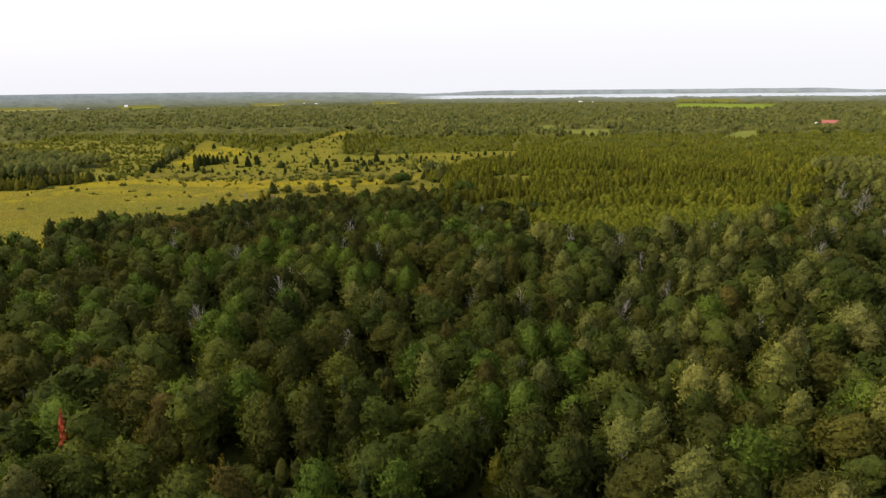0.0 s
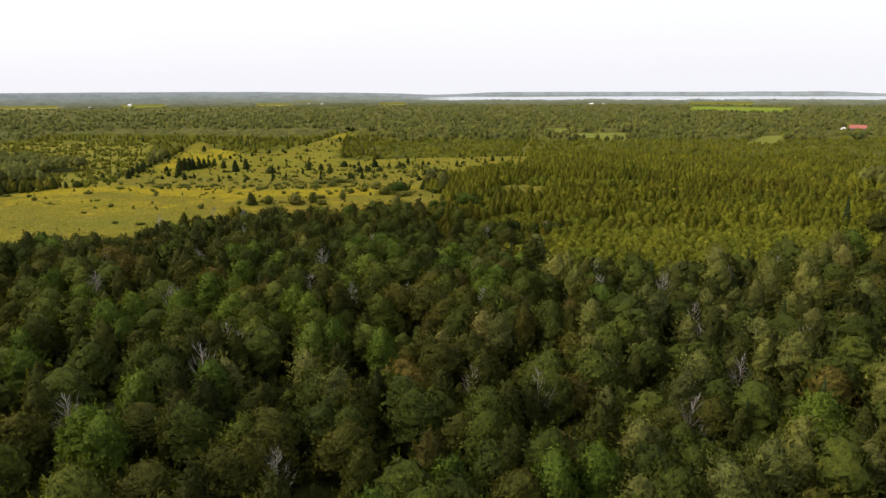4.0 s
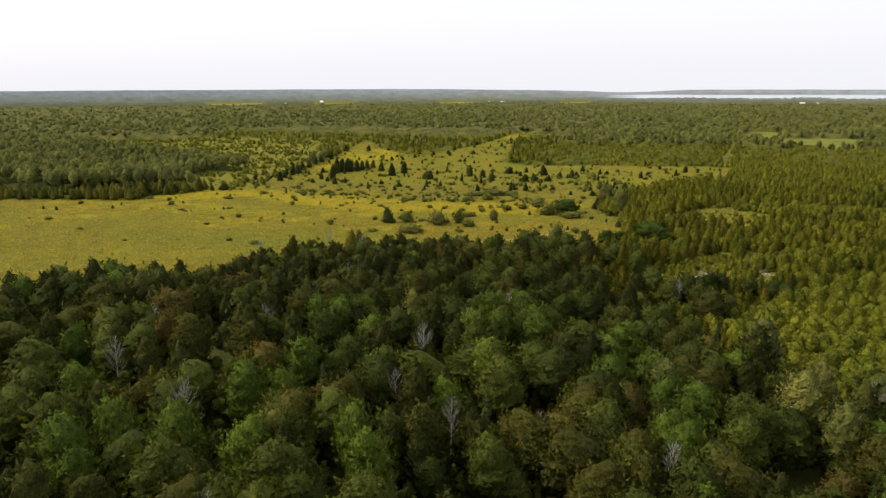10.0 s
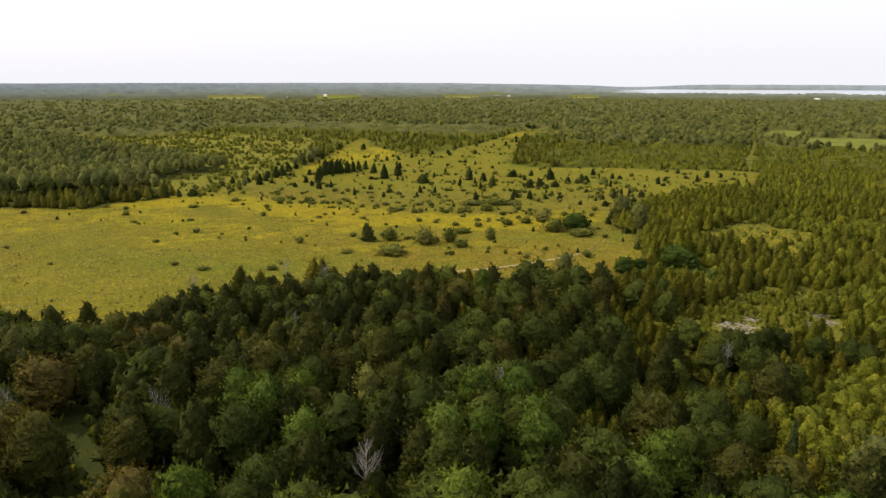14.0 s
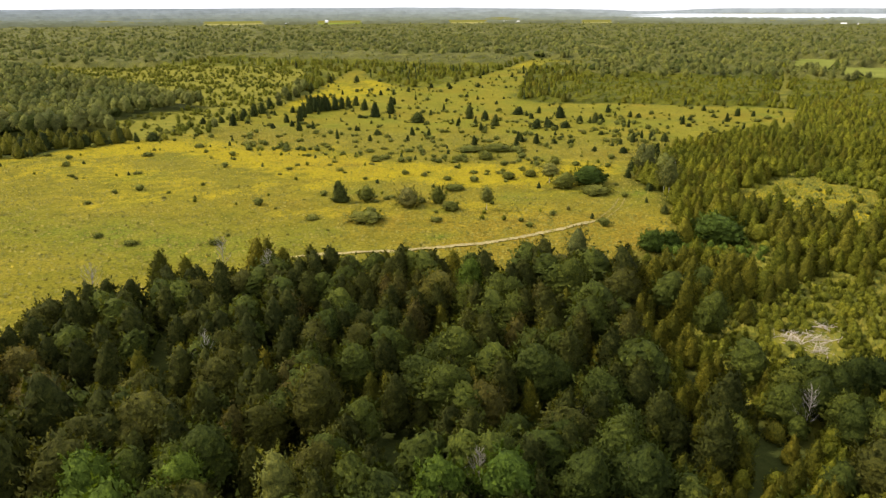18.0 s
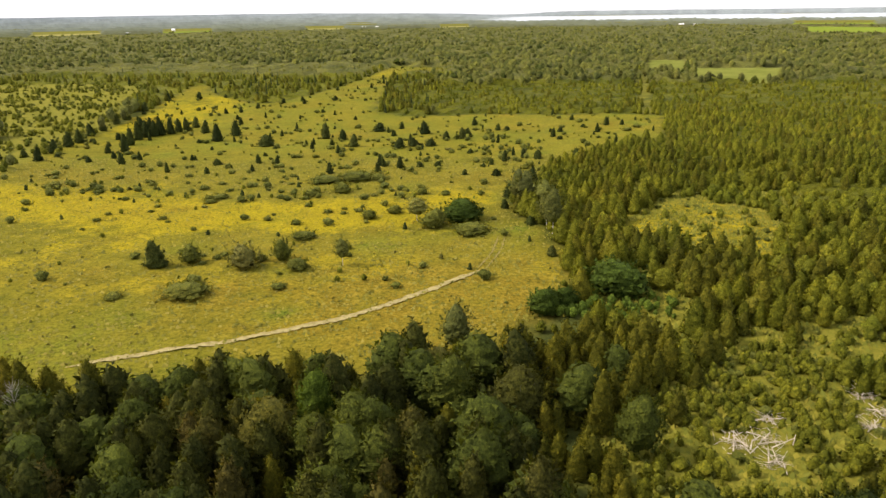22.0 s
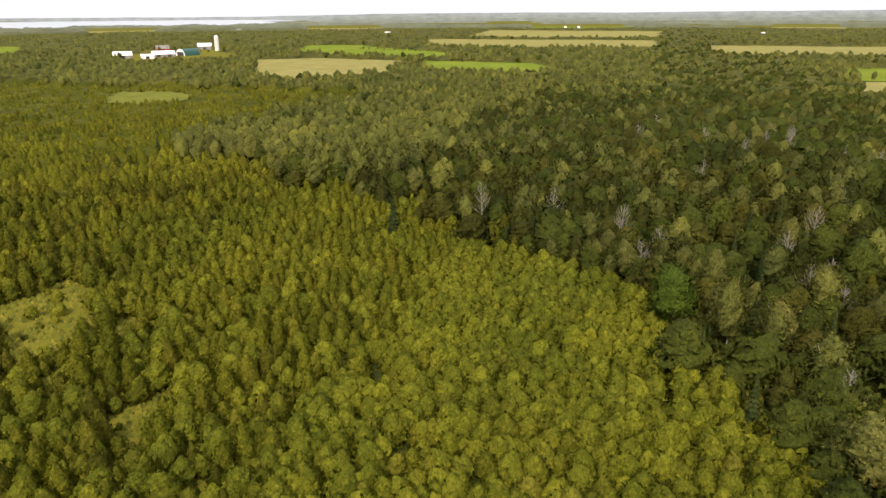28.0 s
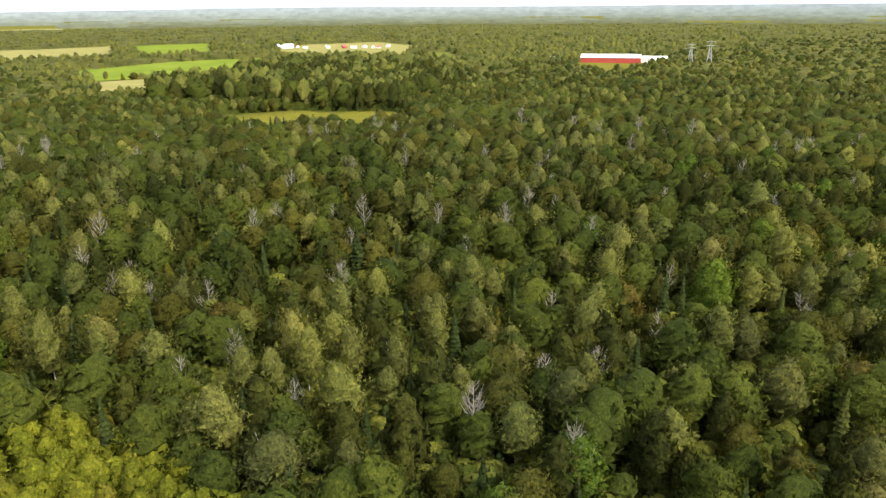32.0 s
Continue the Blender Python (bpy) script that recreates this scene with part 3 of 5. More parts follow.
def crown_of_sprays(kind, detail, rng):
    """A crown: a lumpy solid heart and leafy sprays that sweep out and up from it: corners, triangles, soft normals."""
    full_h, w = SIZE[kind]
    tip, bend, tuck, bare = BODY.get(kind, LEAFY)
    number, per, reach, leaf, solid, sweep, cover = SPRAYS.get(kind, BROAD)
    low, h = bare * full_h, (1 - bare) * full_h
    number, per, leaf, solid, cover = ((number, per, leaf, solid, cover), (number * 2 // 5, per // 2, leaf * 1.65, min(0.92, solid + 0.04), cover // 5), (number // 10, 3, leaf * 1.8, min(0.96, solid + 0.08), cover // 14), (0, 0, 0, 1.0, 0))[detail]
    lump_u, lump_a, lump_w = (np.arange(22) + 0.5) / 22, np.arange(22) * 2.39996 + rng.uniform(-0.4, 0.4, 22), w * rng.uniform(0.10, 0.19, 22)
    ph, lean = rng.uniform(0, 6.283, 8), rng.uniform(-0.1, 0.1, 2) * w
    rough = 0.45 if tip < 1.5 else 0.7 if tip < 1.8 else 1.0

    def radius(u, a):
        r = 0.5 * w * (1 - np.clip(u, 0, 1) ** tip) ** bend * np.clip((u + 0.12) / tuck, 0.3, 1) ** 0.5
        away = np.abs((np.asarray(a)[..., None] - lump_a + math.pi) % 6.2832 - math.pi) * 0.45 * w * (1.05 - lump_u)
        lumps = np.exp(-(away / lump_w) ** 2 - ((np.asarray(u)[..., None] - lump_u) * h / lump_w) ** 2).max(-1)
        return r * (1 + rough * (0.42 * lumps - 0.14 + 0.10 * np.sin(2 * a + ph[0]))) + 0.03

    def around(u, a, k):
        r = radius(u, a) * k
        return np.stack([r * np.cos(a) + lean[0] * u, r * np.sin(a) + lean[1] * u, low + h * (0.02 + 0.98 * u * (1 + 0.09 * rough * np.sin(a + ph[5])))], -1)

    def facing(u, a):
        slope = (radius(u - 0.05, a) - radius(u + 0.05, a)) / (0.10 * h)
        turn = (radius(u, a + 0.1) - radius(u, a - 0.1)) / (0.2 * radius(u, a) + 0.02 * w)
        return unit(np.stack([np.cos(a) + turn * np.sin(a), np.sin(a) - turn * np.cos(a), slope], -1))

    rings, sides = ((13, 15), (8, 9), (5, 7), (4, 5))[detail]
    u = np.repeat(0.97 * np.linspace(0.0, 1.0, rings) ** (0.62 if tip > 1.5 else 0.85), sides)
    a = np.tile(np.arange(sides) * 6.2832 / sides, rings) + ph[3] + 0.4 * np.repeat(np.arange(rings), sides)
    v = around(u, a, solid * rng.uniform(*((0.90, 1.08), (0.86, 1.12), (0.80, 1.18), (0.76, 1.2))[detail], len(u)))
    v[:, 2] = low + (v[:, 2] - low) * (0.35 * solid + 0.65) * rng.uniform(0.96, 1.03, len(u))
    f = []
    for i in range(rings - 1):
        for j in range(sides):
            q = (i * sides + j, i * sides + (j + 1) % sides, (i + 1) * sides + (j + 1) % sides, (i + 1) * sides + j)
            f += [(q[0], q[1], q[2]), (q[0], q[2], q[3])]
    k = len(v)
    v = np.concatenate([v, [(lean[0], lean[1], low + h * (0.35 * solid + 0.65))]])
    f += [((rings - 1) * sides + j, (rings - 1) * sides + (j + 1) % sides, k) for j in range(sides)]
    out = [(v, np.array(f), np.concatenate([unit(facing(u, a) + 0.16 * rng.normal(size=(len(u), 3)) + (0, 0, 0.15)), [(0, 0, 1)]]))]
    if number:
        grid = np.linspace(0.02, 0.985, 80)
        share = radius(grid, 0 * grid) + 0.08 * w
        u = np.interp((np.arange(number) + rng.uniform(0.1, 0.9, number)) / number, np.cumsum(share) / share.sum(), grid)
        a = np.arange(number) * 2.39996 + rng.uniform(-0.35, 0.35, number)
        n = facing(u, a)
        axis = unit(n + (0, 0, sweep) * (1 - 0.3 * u[:, None]) + 0.28 * rng.normal(size=(number, 3)))
        long = reach * w * rng.uniform(0.65, 1.35, (number, 1))
        foot = around(u, a, rng.uniform(0.88, 1.12, number)) - axis * long * 0.42
        i = np.repeat(np.arange(number), per)
        s = np.tile(np.linspace(0.12, 1.0, per), number)[:, None] + rng.uniform(-0.06, 0.06, (number * per, 1))
        side = rng.normal(size=(number * per, 3))
        side = unit(side - (side * axis[i]).sum(1)[:, None] * axis[i] + 0.5 * n[i])
        pos = foot[i] + axis[i] * long[i] * s + side * long[i] * (0.06 + 0.44 * np.clip(1 - s, 0, 1) ** 0.8) * rng.uniform(0.35, 1.0, (number * per, 1))
        t = unit(0.8 * axis[i] + 0.75 * side + 0.45 * rng.normal(size=(number * per, 3)))
        lie = unit(np.cross(t, rng.normal(size=(number * per, 3))) + 1.4 * n[i])
        b = unit(np.cross(lie, t))
        z = leaf * rng.uniform(0.6, 1.4, (number * per, 1)) * (1.25 - 0.5 * s)
        lv = np.stack([pos + 1.3 * t * z, pos - 0.6 * t * z + 0.62 * b * z, pos - 0.6 * t * z - 0.62 * b * z], 1).reshape(-1, 3)
        out.append((lv, np.arange(len(lv)).reshape(-1, 3), np.repeat(unit(1.0 * n[i] + 0.40 * side + 0.15 * lie + 0.2 * axis[i] + (0, 0, 0.1)), 3, 0)))
        grid = np.linspace(0.04, 0.995, 90)
        share = radius(grid, 0 * grid) + 0.05 * w
        u = rng.choice(grid, cover, p=share / share.sum()) + rng.uniform(-0.006, 0.006, cover)
        a = rng.uniform(0, 6.283, cover)
        n = facing(u, a)
        pos = around(u, a, solid * rng.uniform(0.98, 1.16, cover))
        pos[:, 2] = low + (pos[:, 2] - low) * (0.35 * solid + 0.66)
        lie = unit(n + 0.42 * rng.normal(size=(cover, 3)))
        t = unit(np.cross(lie, rng.normal(size=(cover, 3))) + 0.5 * np.array((0, 0, sweep)))
        t = unit(t - (t * lie).sum(1)[:, None] * lie)
        b = np.cross(lie, t)
        z = leaf * rng.uniform(0.6, 1.5, (cover, 1))
        lv = np.stack([pos + 1.2 * t * z + 0.25 * n * z, pos - 0.6 * t * z + 0.72 * b * z, pos - 0.6 * t * z - 0.72 * b * z], 1).reshape(-1, 3)
        out.append((lv, np.arange(len(lv)).reshape(-1, 3), np.repeat(unit(0.75 * n + 0.5 * lie + (0, 0, 0.12)), 3, 0)))
    return join(out)


SIZE = {"maple": (9.8, 7.6), "oak": (9.4, 8.0), "ash": (10.6, 5.8), "aspen": (11.6, 6.2), "birch": (10.8, 6.0), "basswood": (10.2, 6.6), "poplar": (5.4, 4.5), "alder": (4.8, 4.2),
        "cedar": (6.8, 4.2), "tamarack": (6.8, 4.2), "spruce": (9.5, 2.8), "willow": (2.4, 3.4), "hazel": (4.6, 5.2), "juniper": (3.4, 2.2)}
CONICAL = ("cedar", "juniper", "tamarack")


def spruce_crown(h, w, rng, few=False):
    parts = []
    levels, arms = (6, 5) if few else (13, 7)
    v, f = [], []
    for i in range(levels):
        u = i / levels
        z, rr = h * (0.08 + 0.90 * u), 0.5 * w * (1 - u) ** 0.85 + 0.10
        for j in range(arms):
            a = (j + rng.uniform(-0.3, 0.3)) * 6.283 / arms + i * 1.7
            r2, wd = rr * rng.uniform(0.75, 1.15), rr * (0.75 if few else 0.42)
            d, t = np.array((math.cos(a), math.sin(a), 0)), np.array((-math.sin(a), math.cos(a), 0))
            k = len(v)
            v += [np.array((0, 0, z + 0.11 * h * (1.6 if few else 1))), d * r2 * 0.62 + t * wd + (0, 0, z), d * r2 + (0, 0, z - 0.10 * r2), d * r2 * 0.62 - t * wd + (0, 0, z)]
            f += [(k, k + 1, k + 2), (k, k + 2, k + 3)]
    v = np.array(v)
    parts.append((v, np.array(f), unit(v * (1, 1, 0) + (0, 0, 0.5))))
    top = np.array([(0.16, 0, 0), (-0.08, 0.14, 0), (-0.08, -0.14, 0), (0, 0, 0.16 * h)]) + (0, 0, h * 0.88)
    parts.append((top, np.array([(0, 1, 3), (1, 2, 3), (2, 0, 3)]), unit(top * (1, 1, 0) + (0, 0, 0.3))))
    if not few:
        parts.append(leaves(np.array([(0, 0, h * (0.1 + 0.8 * u), 0.42 * w * (1 - u) + 0.1, 0.42 * w * (1 - u) + 0.1, h * 0.08) for u in np.linspace(0, 0.95, 9)]), 150, 0.3, rng))
    return join(parts)


def outward(v, f, nrm):
    """Turns every face to the side of its soft normals."""
    face = np.cross(v[f[:, 1]] - v[f[:, 0]], v[f[:, 2]] - v[f[:, 0]])
    back = (face * nrm[f].mean(1)).sum(1) < 0
    f = f.copy()
    f[back] = f[back][:, ::-1]
    return v, f, nrm


def crown_arrays(kind, detail, rng):
    """Crown as corners and triangles. detail 0: near, to 3: far."""
    h, w = SIZE[kind]
    if kind == "spruce":
        return outward(*spruce_crown(h, w, rng, detail > 1))
    return outward(*crown_of_sprays(kind, detail, rng))


def trunk_arrays(kind, rng):
    h, w = SIZE[kind]
    top = h * {"aspen": 0.9, "birch": 0.9, "tamarack": 0.8, "poplar": 0.75, "cedar": 0.8, "spruce": 0.95, "juniper": 0.6, "willow": 0.5}.get(kind, 0.75)
    base = h * 0.009 + 0.02
    z = np.linspace(-0.4, top, 5)
    line = np.stack([rng.normal(0, 0.08, 5).cumsum() * (z > 0), rng.normal(0, 0.08, 5).cumsum() * (z > 0), z], 1)
    parts = [tube(line, base * (1 - 0.85 * np.linspace(0, 1, 5)), 6)]
    for i in range(0 if kind in CONICAL or kind == "spruce" else 5):
        a, u = i * 2.4 + rng.uniform(0, 1), rng.uniform(0.35, 0.7)
        p0 = np.array([np.interp(u * top, z, line[:, 0]), np.interp(u * top, z, line[:, 1]), u * top])
        p1 = p0 + np.array((math.cos(a), math.sin(a), 1.2)) * w * 0.22
        parts.append(tube([p0, p1, p1 + np.array((0.3 * math.cos(a), 0.3 * math.sin(a), 1.0)) * w * 0.2], [base * 0.4, base * 0.28, base * 0.08], 4))
    return join(parts)


def bare_arrays(rng, h=9.0):
    """A dead tree: trunk, and limbs that fork upwards."""
    z = np.linspace(-0.4, h, 7)
    line = np.stack([rng.normal(0, 0.10, 7).cumsum() * (z > 0), rng.normal(0, 0.10, 7).cumsum() * (z > 0), z], 1)
    trunk = tube(line, 0.10 * (1 - 0.88 * np.linspace(0, 1, 7)) + 0.01, 6)
    limbs = []
    for i in range(26):
        a, u = i * 2.4 + rng.uniform(-0.4, 0.4), rng.uniform(0.3, 0.95)
        p0 = np.array([np.interp(u * h, z, line[:, k]) for k in range(3)])
        ln = h * (1.05 - u) * rng.uniform(0.22, 0.46) + 0.4
        d = np.array((math.cos(a), math.sin(a), rng.uniform(0.55, 1.5)))
        p1, p2 = p0 + d * ln * 0.5, p0 + d * ln * 0.8 + (0, 0, ln * 0.35)
        limbs.append(tube([p0, p1, p2], [0.028, 0.018, 0.006], 4))
        for q in range(6):
            b = a + rng.uniform(-1.2, 1.2)
            e = np.array((math.cos(b), math.sin(b), rng.uniform(0.5, 1.6))) * ln * rng.uniform(0.3, 0.5)
            s = p0 + (p1 - p0) * rng.uniform(0.4, 1.0)
            limbs.append(tube([s, s + e], [0.011, 0.004], 3))
    return trunk, join(limbs)


# ---- forest plan: which tree grows where ----
def stand(x, y, rng):
    """Kind and size factor for trees at the points x, y."""
    n = len(x)
    gx, gy = x, y
    x, y = x + 9 * waves(x, y, 70, 22) + rng.normal(0, 6, n), y + 9 * waves(x, y, 70, 23) + rng.normal(0, 6, n)  # stands mingle at their borders
    u = rng.random_sample(n)
    patch = waves(x, y, 90, 21)
    kind = np.full(n, "maple", dtype="<U8")
    size = rng.uniform(0.75, 1.2, n)

    def deal(mask, shares, lo, hi):
        edge = 0.0
        for k, share in shares:
            pick = mask & (u >= edge) & (u < edge + share)
            kind[pick] = k
            edge += share
        size[mask] = lo + (hi - lo) * ((size[mask] - 0.75) / 0.45)

    every = np.ones(n, bool)
    # pale kinds lead, partly to imitate haze over the distant woods
    deal(every, [("maple", 0.05), ("oak", 0.02), ("aspen", 0.48), ("birch", 0.20), ("tamarack", 0.21), ("cedar", 0.03), ("spruce", 0.01)], 0.75, 1.1)
    dark = (y < 305) & (x < 20 + 0.08 * (y - 80))
    deal(dark, [("maple", 0.36), ("ash", 0.30), ("oak", 0.17), ("basswood", 0.08), ("birch", 0.03), ("cedar", 0.04), ("spruce", 0.02)], 0.85, 1.18)
    # mixed hardwoods, weighted to dark leaves partly as painted cloud shade
    front = (y <= 110) & (x >= 20 + 0.08 * (y - 80)) & (x < 140)
    deal(front, [("maple", 0.37), ("ash", 0.25), ("oak", 0.18), ("aspen", 0.07), ("birch", 0.07), ("basswood", 0.03), ("spruce", 0.03)], 0.82, 1.18)
    fresh = dark & (patch > 0.75)
    deal(fresh, [("basswood", 0.40), ("maple", 0.30), ("aspen", 0.2), ("oak", 0.1)], 0.85, 1.1)
    edge = dark & (y > 225)
    deal(edge, [("maple", 0.36), ("cedar", 0.20), ("oak", 0.06), ("ash", 0.38)], 0.70, 1.0)
    # more dark ash here imitates cloud shade by leaf colour
    shade = edge & (x < -28)
    deal(shade, [("ash", 0.48), ("cedar", 0.18), ("oak", 0.12), ("maple", 0.22)], 0.70, 1.0)
    young = (y > 225) & (y < 420) & (x > -10) & (x < 165 + 0.3 * (y - 225))
    deal(young, [("cedar", 0.26), ("tamarack", 0.40), ("alder", 0.34)], 0.52, 1.22)
    deep = young & (x < 20) & (y < 350)
    deal(deep, [("cedar", 0.86), ("maple", 0.04), ("tamarack", 0.10)], 0.75, 1.15)
    wedge = (x > -6) & (x < 48) & (y > 215) & (y < 274) & ~inside(YELLOW, x, y)
    deal(wedge, [("alder", 0.26), ("tamarack", 0.10), ("cedar", 0.44), ("maple", 0.20)], 0.66, 1.0)
    bright = young & (x > 45) & (y < 330)
    deal(bright, [("tamarack", 0.50), ("poplar", 0.26), ("alder", 0.16), ("cedar", 0.08)], 0.7, 1.12)
    thicket = inside(THICKET, gx, gy)
    rows = (y >= 400) & (y < 700) & (x > -60) & (x < 420)
    deal(rows, [("cedar", 0.20), ("tamarack", 0.62), ("alder", 0.18)], 0.55, 0.98)
    deal(thicket, [("poplar", 0.62), ("alder", 0.38)], 0.55, 0.85)
    side = (x > 24) & (y > 110) & (y <= 225)
    deal(side, [("maple", 0.36), ("aspen", 0.07), ("birch", 0.15), ("ash", 0.12), ("oak", 0.12), ("spruce", 0.13), ("cedar", 0.03)], 0.66, 1.25)
    east = (x > 110) & (y < 300) & (x < 430) & ((y < 260) | (x > 146 + 0.9 * (y - 260)))
    deal(east, [("maple", 0.25), ("oak", 0.23), ("ash", 0.18), ("aspen", 0.04), ("birch", 0.15), ("spruce", 0.10), ("cedar", 0.02)], 0.75, 1.2)
    block = inside(BLOCK, gx, gy)
    deal(block, [("ash", 0.55), ("maple", 0.30), ("aspen", 0.15)], 1.3, 1.6)
    gold = inside(YELLOW, 0.75 * gx + 0.25 * x, 0.75 * gy + 0.25 * y)
    deal(gold, [("poplar", 0.75), ("alder", 0.25)], 0.74, 1.14)
    west = (gx < -190) & (gy > 330) & (gy < 640)
    deal(west, [("aspen", 0.56), ("birch", 0.36), ("maple", 0.08)], 0.85, 1.2)
    row = (gx < -186) & (gx > -340) & (gy < np.maximum(340, 362 + 0.95 * (gx + 239)) + 24)
    deal(row, [("cedar", 0.85), ("juniper", 0.15)], 0.55, 0.95)
    belt = (y > 600) & (y < 860) & (x < -60) & (x > -420)
    deal(belt, [("cedar", 0.36), ("spruce", 0.05), ("tamarack", 0.59)], 0.85, 1.2)
    shrub = inside(SCRUB, gx, gy)
    deal(shrub, [("willow", 0.55), ("alder", 0.35), ("tamarack", 0.10)], 0.40, 0.75)
    low = (rng.random_sample(n) < 0.18) & ((kind == "maple") | (kind == "ash") | (kind == "oak") | (kind == "birch"))
    size[low] *= 0.62  # understorey
    return kind, size


# trees that stand out by themselves: kind, place, height, width
FEATURE = [("birch", 69.2, 184.1, 12.5, 5.0), ("aspen", 78.5, 187.6, 13, 5.2), ("aspen", 66.9, 169.9, 11.5, 4.6), ("basswood", -4.9, 103.1, 11, 6.4), ("basswood", 19.0, 111.9, 11, 6.2),
           ("basswood", 14.1, 110.6, 11, 6), ("basswood", 2.3, 110.9, 10, 5.6), ("basswood", -14.4, 69.3, 10, 6), ("basswood", -5.8, 69.8, 10, 5.4), ("maple", 33.8, 86.6, 10, 5.6)]
FEATURE += [("basswood", -17.5, 153.3, 11.5, 5.4), ("basswood", -8.6, 149.2, 11.5, 5.2), ("basswood", -29.4, 175.6, 11, 5), ("basswood", -48.1, 182.8, 11.5, 6.4), ("basswood", -45.2, 194.8, 11.5, 6.4),
            ("basswood", -59.7, 161.9, 12, 6.8), ("basswood", -56.9, 167.2, 12, 6.2), ("basswood", -49.1, 168.6, 12, 6.4), ("aspen", -37.7, 172.1, 11, 4.6), ("basswood", -24.8, 169.9, 11, 5.6),
            ("basswood", -20.3, 152.1, 11, 6.4), ("aspen", -37.2, 225.4, 11, 4.2), ("oak", -68.8, 198.7, 11.5, 7), ("oak", -74.9, 200.7, 11, 6.6)]
FEATURE += [("cedar", -76, 286, 8.8, 5.4), ("cedar", -71, 288, 6.5, 4.4), ("cedar", -66, 289, 7.2, 4.6), ("cedar", -52, 292, 6.2, 4.4), ("cedar", -89, 275, 8.4, 5.4), ("cedar", -84, 276, 7.4, 4.8), ("cedar", -26, 298, 7, 5), ("cedar", -40, 295, 6.4, 4.6), ("cedar", -10, 302, 7.5, 5)]
FEATURE += [("oak", -41.1, 240.4, 10.5, 6), ("cedar", -73.1, 285.2, 9, 4.4), ("basswood", -34.5, 285.2, 9, 4.6), ("maple", 4.2, 283.3, 8, 5), ("cedar", 0.6, 288.2, 8.5, 4.4),
            ("aspen", 117.1, 217.1, 13, 5), ("basswood", 107.8, 224.0, 12, 8.4), ("aspen", 99.4, 216.2, 14, 5), ("spruce", 141.4, 286.1, 12, 4), ("aspen", 94.4, 210.5, 12, 4.6),
            ("birch", 102.3, 216.7, 12.5, 7), ("birch", 98.5, 209.3, 12, 6.6), ("aspen", 74.7, 197.7, 12, 4.6), ("aspen", 72.7, 194.3, 11, 4.8), ("aspen", 71.6, 189.5, 13.5, 5)]
FEATURE += [("birch", 57.0, 203.3, 9.5, 8.4), ("aspen", 61.2, 190.7, 12.5, 7.2), ("birch", 64.7, 179.5, 11.5, 4.6), ("birch", 51.2, 196.3, 8.5, 5), ("aspen", 63.1, 132.4, 13.5, 6),
            ("basswood", 48.0, 122.4, 12.5, 7), ("aspen", 48.5, 96.1, 13.5, 7), ("birch", 24.5, 146.4, 11.5, 7), ("spruce", 52.8, 130.1, 11, 3), ("spruce", 51, 127.4, 10, 2.8),
            ("spruce", 60.4, 146.3, 9.5, 2.6), ("spruce", 60.2, 175.4, 9, 2.8), ("spruce", 64.9, 168.0, 10.5, 3.2), ("spruce", 107.1, 157.3, 12, 5), ("spruce", 17.5, 145.9, 10, 3)]
FEATURE += [("spruce", 44.4, 150.2, 8.5, 2.4), ("spruce", 49.3, 155.8, 8.5, 2.4), ("spruce", 53.8, 188.5, 8.5, 2.8), ("spruce", 62.5, 152.2, 9.5, 2.6), ("spruce", 45.5, 136.5, 9.5, 2.6)]
DEAD = [(-51.3, 101.3, 9), (11.5, 99.5, 9.5), (14.2, 97.5, 8), (16.3, 74.2, 9), (19.6, 71.6, 9), (4.2, 82.2, 8.5), (-16.5, 112.9, 9.5), (-59.4, 93.1, 8.5), (-36.2, 154.5, 10), (-33.0, 152.0, 9.5),
        (5.8, 137.8, 9.5), (-82.0, 206.2, 9.5), (-65.3, 210.8, 10.5), (-60.3, 210.0, 10.5), (-76.4, 189.6, 10), (-28.6, 189.7, 9.5), (-6.5, 181.3, 9.5), (8.1, 177.2, 10)]
DEAD += [(-19.5, 233.2, 9.0), (-81.6, 283.4, 9), (-92.8, 262.6, 10), (-69.7, 279.7, 9), (-60.0, 247.4, 9), (13.8, 258.1, 7.5), (79.2, 204.2, 10), (153.4, 267.2, 13), (151.1, 195.0, 13),
         (141.0, 234.3, 13), (151.9, 250.7, 13), (65.3, 195.6, 9.5), (129.4, -6.3, 14), (198.1, 11.3, 14), (47.9, 167.3, 10), (45.8, 157.1, 9)]


# bushes at the meadow's edge that stand free: place and radius
NOOKS = [(-4.9, 324.0, 4.5), (-1.2, 326.8, 4.0), (8.9, 334.2, 7.0), (17.3, 336.6, 4.5)]


def view_distance(x, y):
    """How near the flight comes to each place that it looks over; 9999 where it never looks."""
    out = np.full(len(x), 9999.0)
    for s in list(range(0, 230, 10)) + [232]:
        dx, dy = x + 0.03 * s, y - s
        d, b = np.hypot(dx, dy), np.degrees(np.arctan2(dx, dy))
        seen = (d > 52) & (b > -54) & (b < (36 if s < 232 else 168))
        out = np.where(seen, np.minimum(out, d), out)
    return out


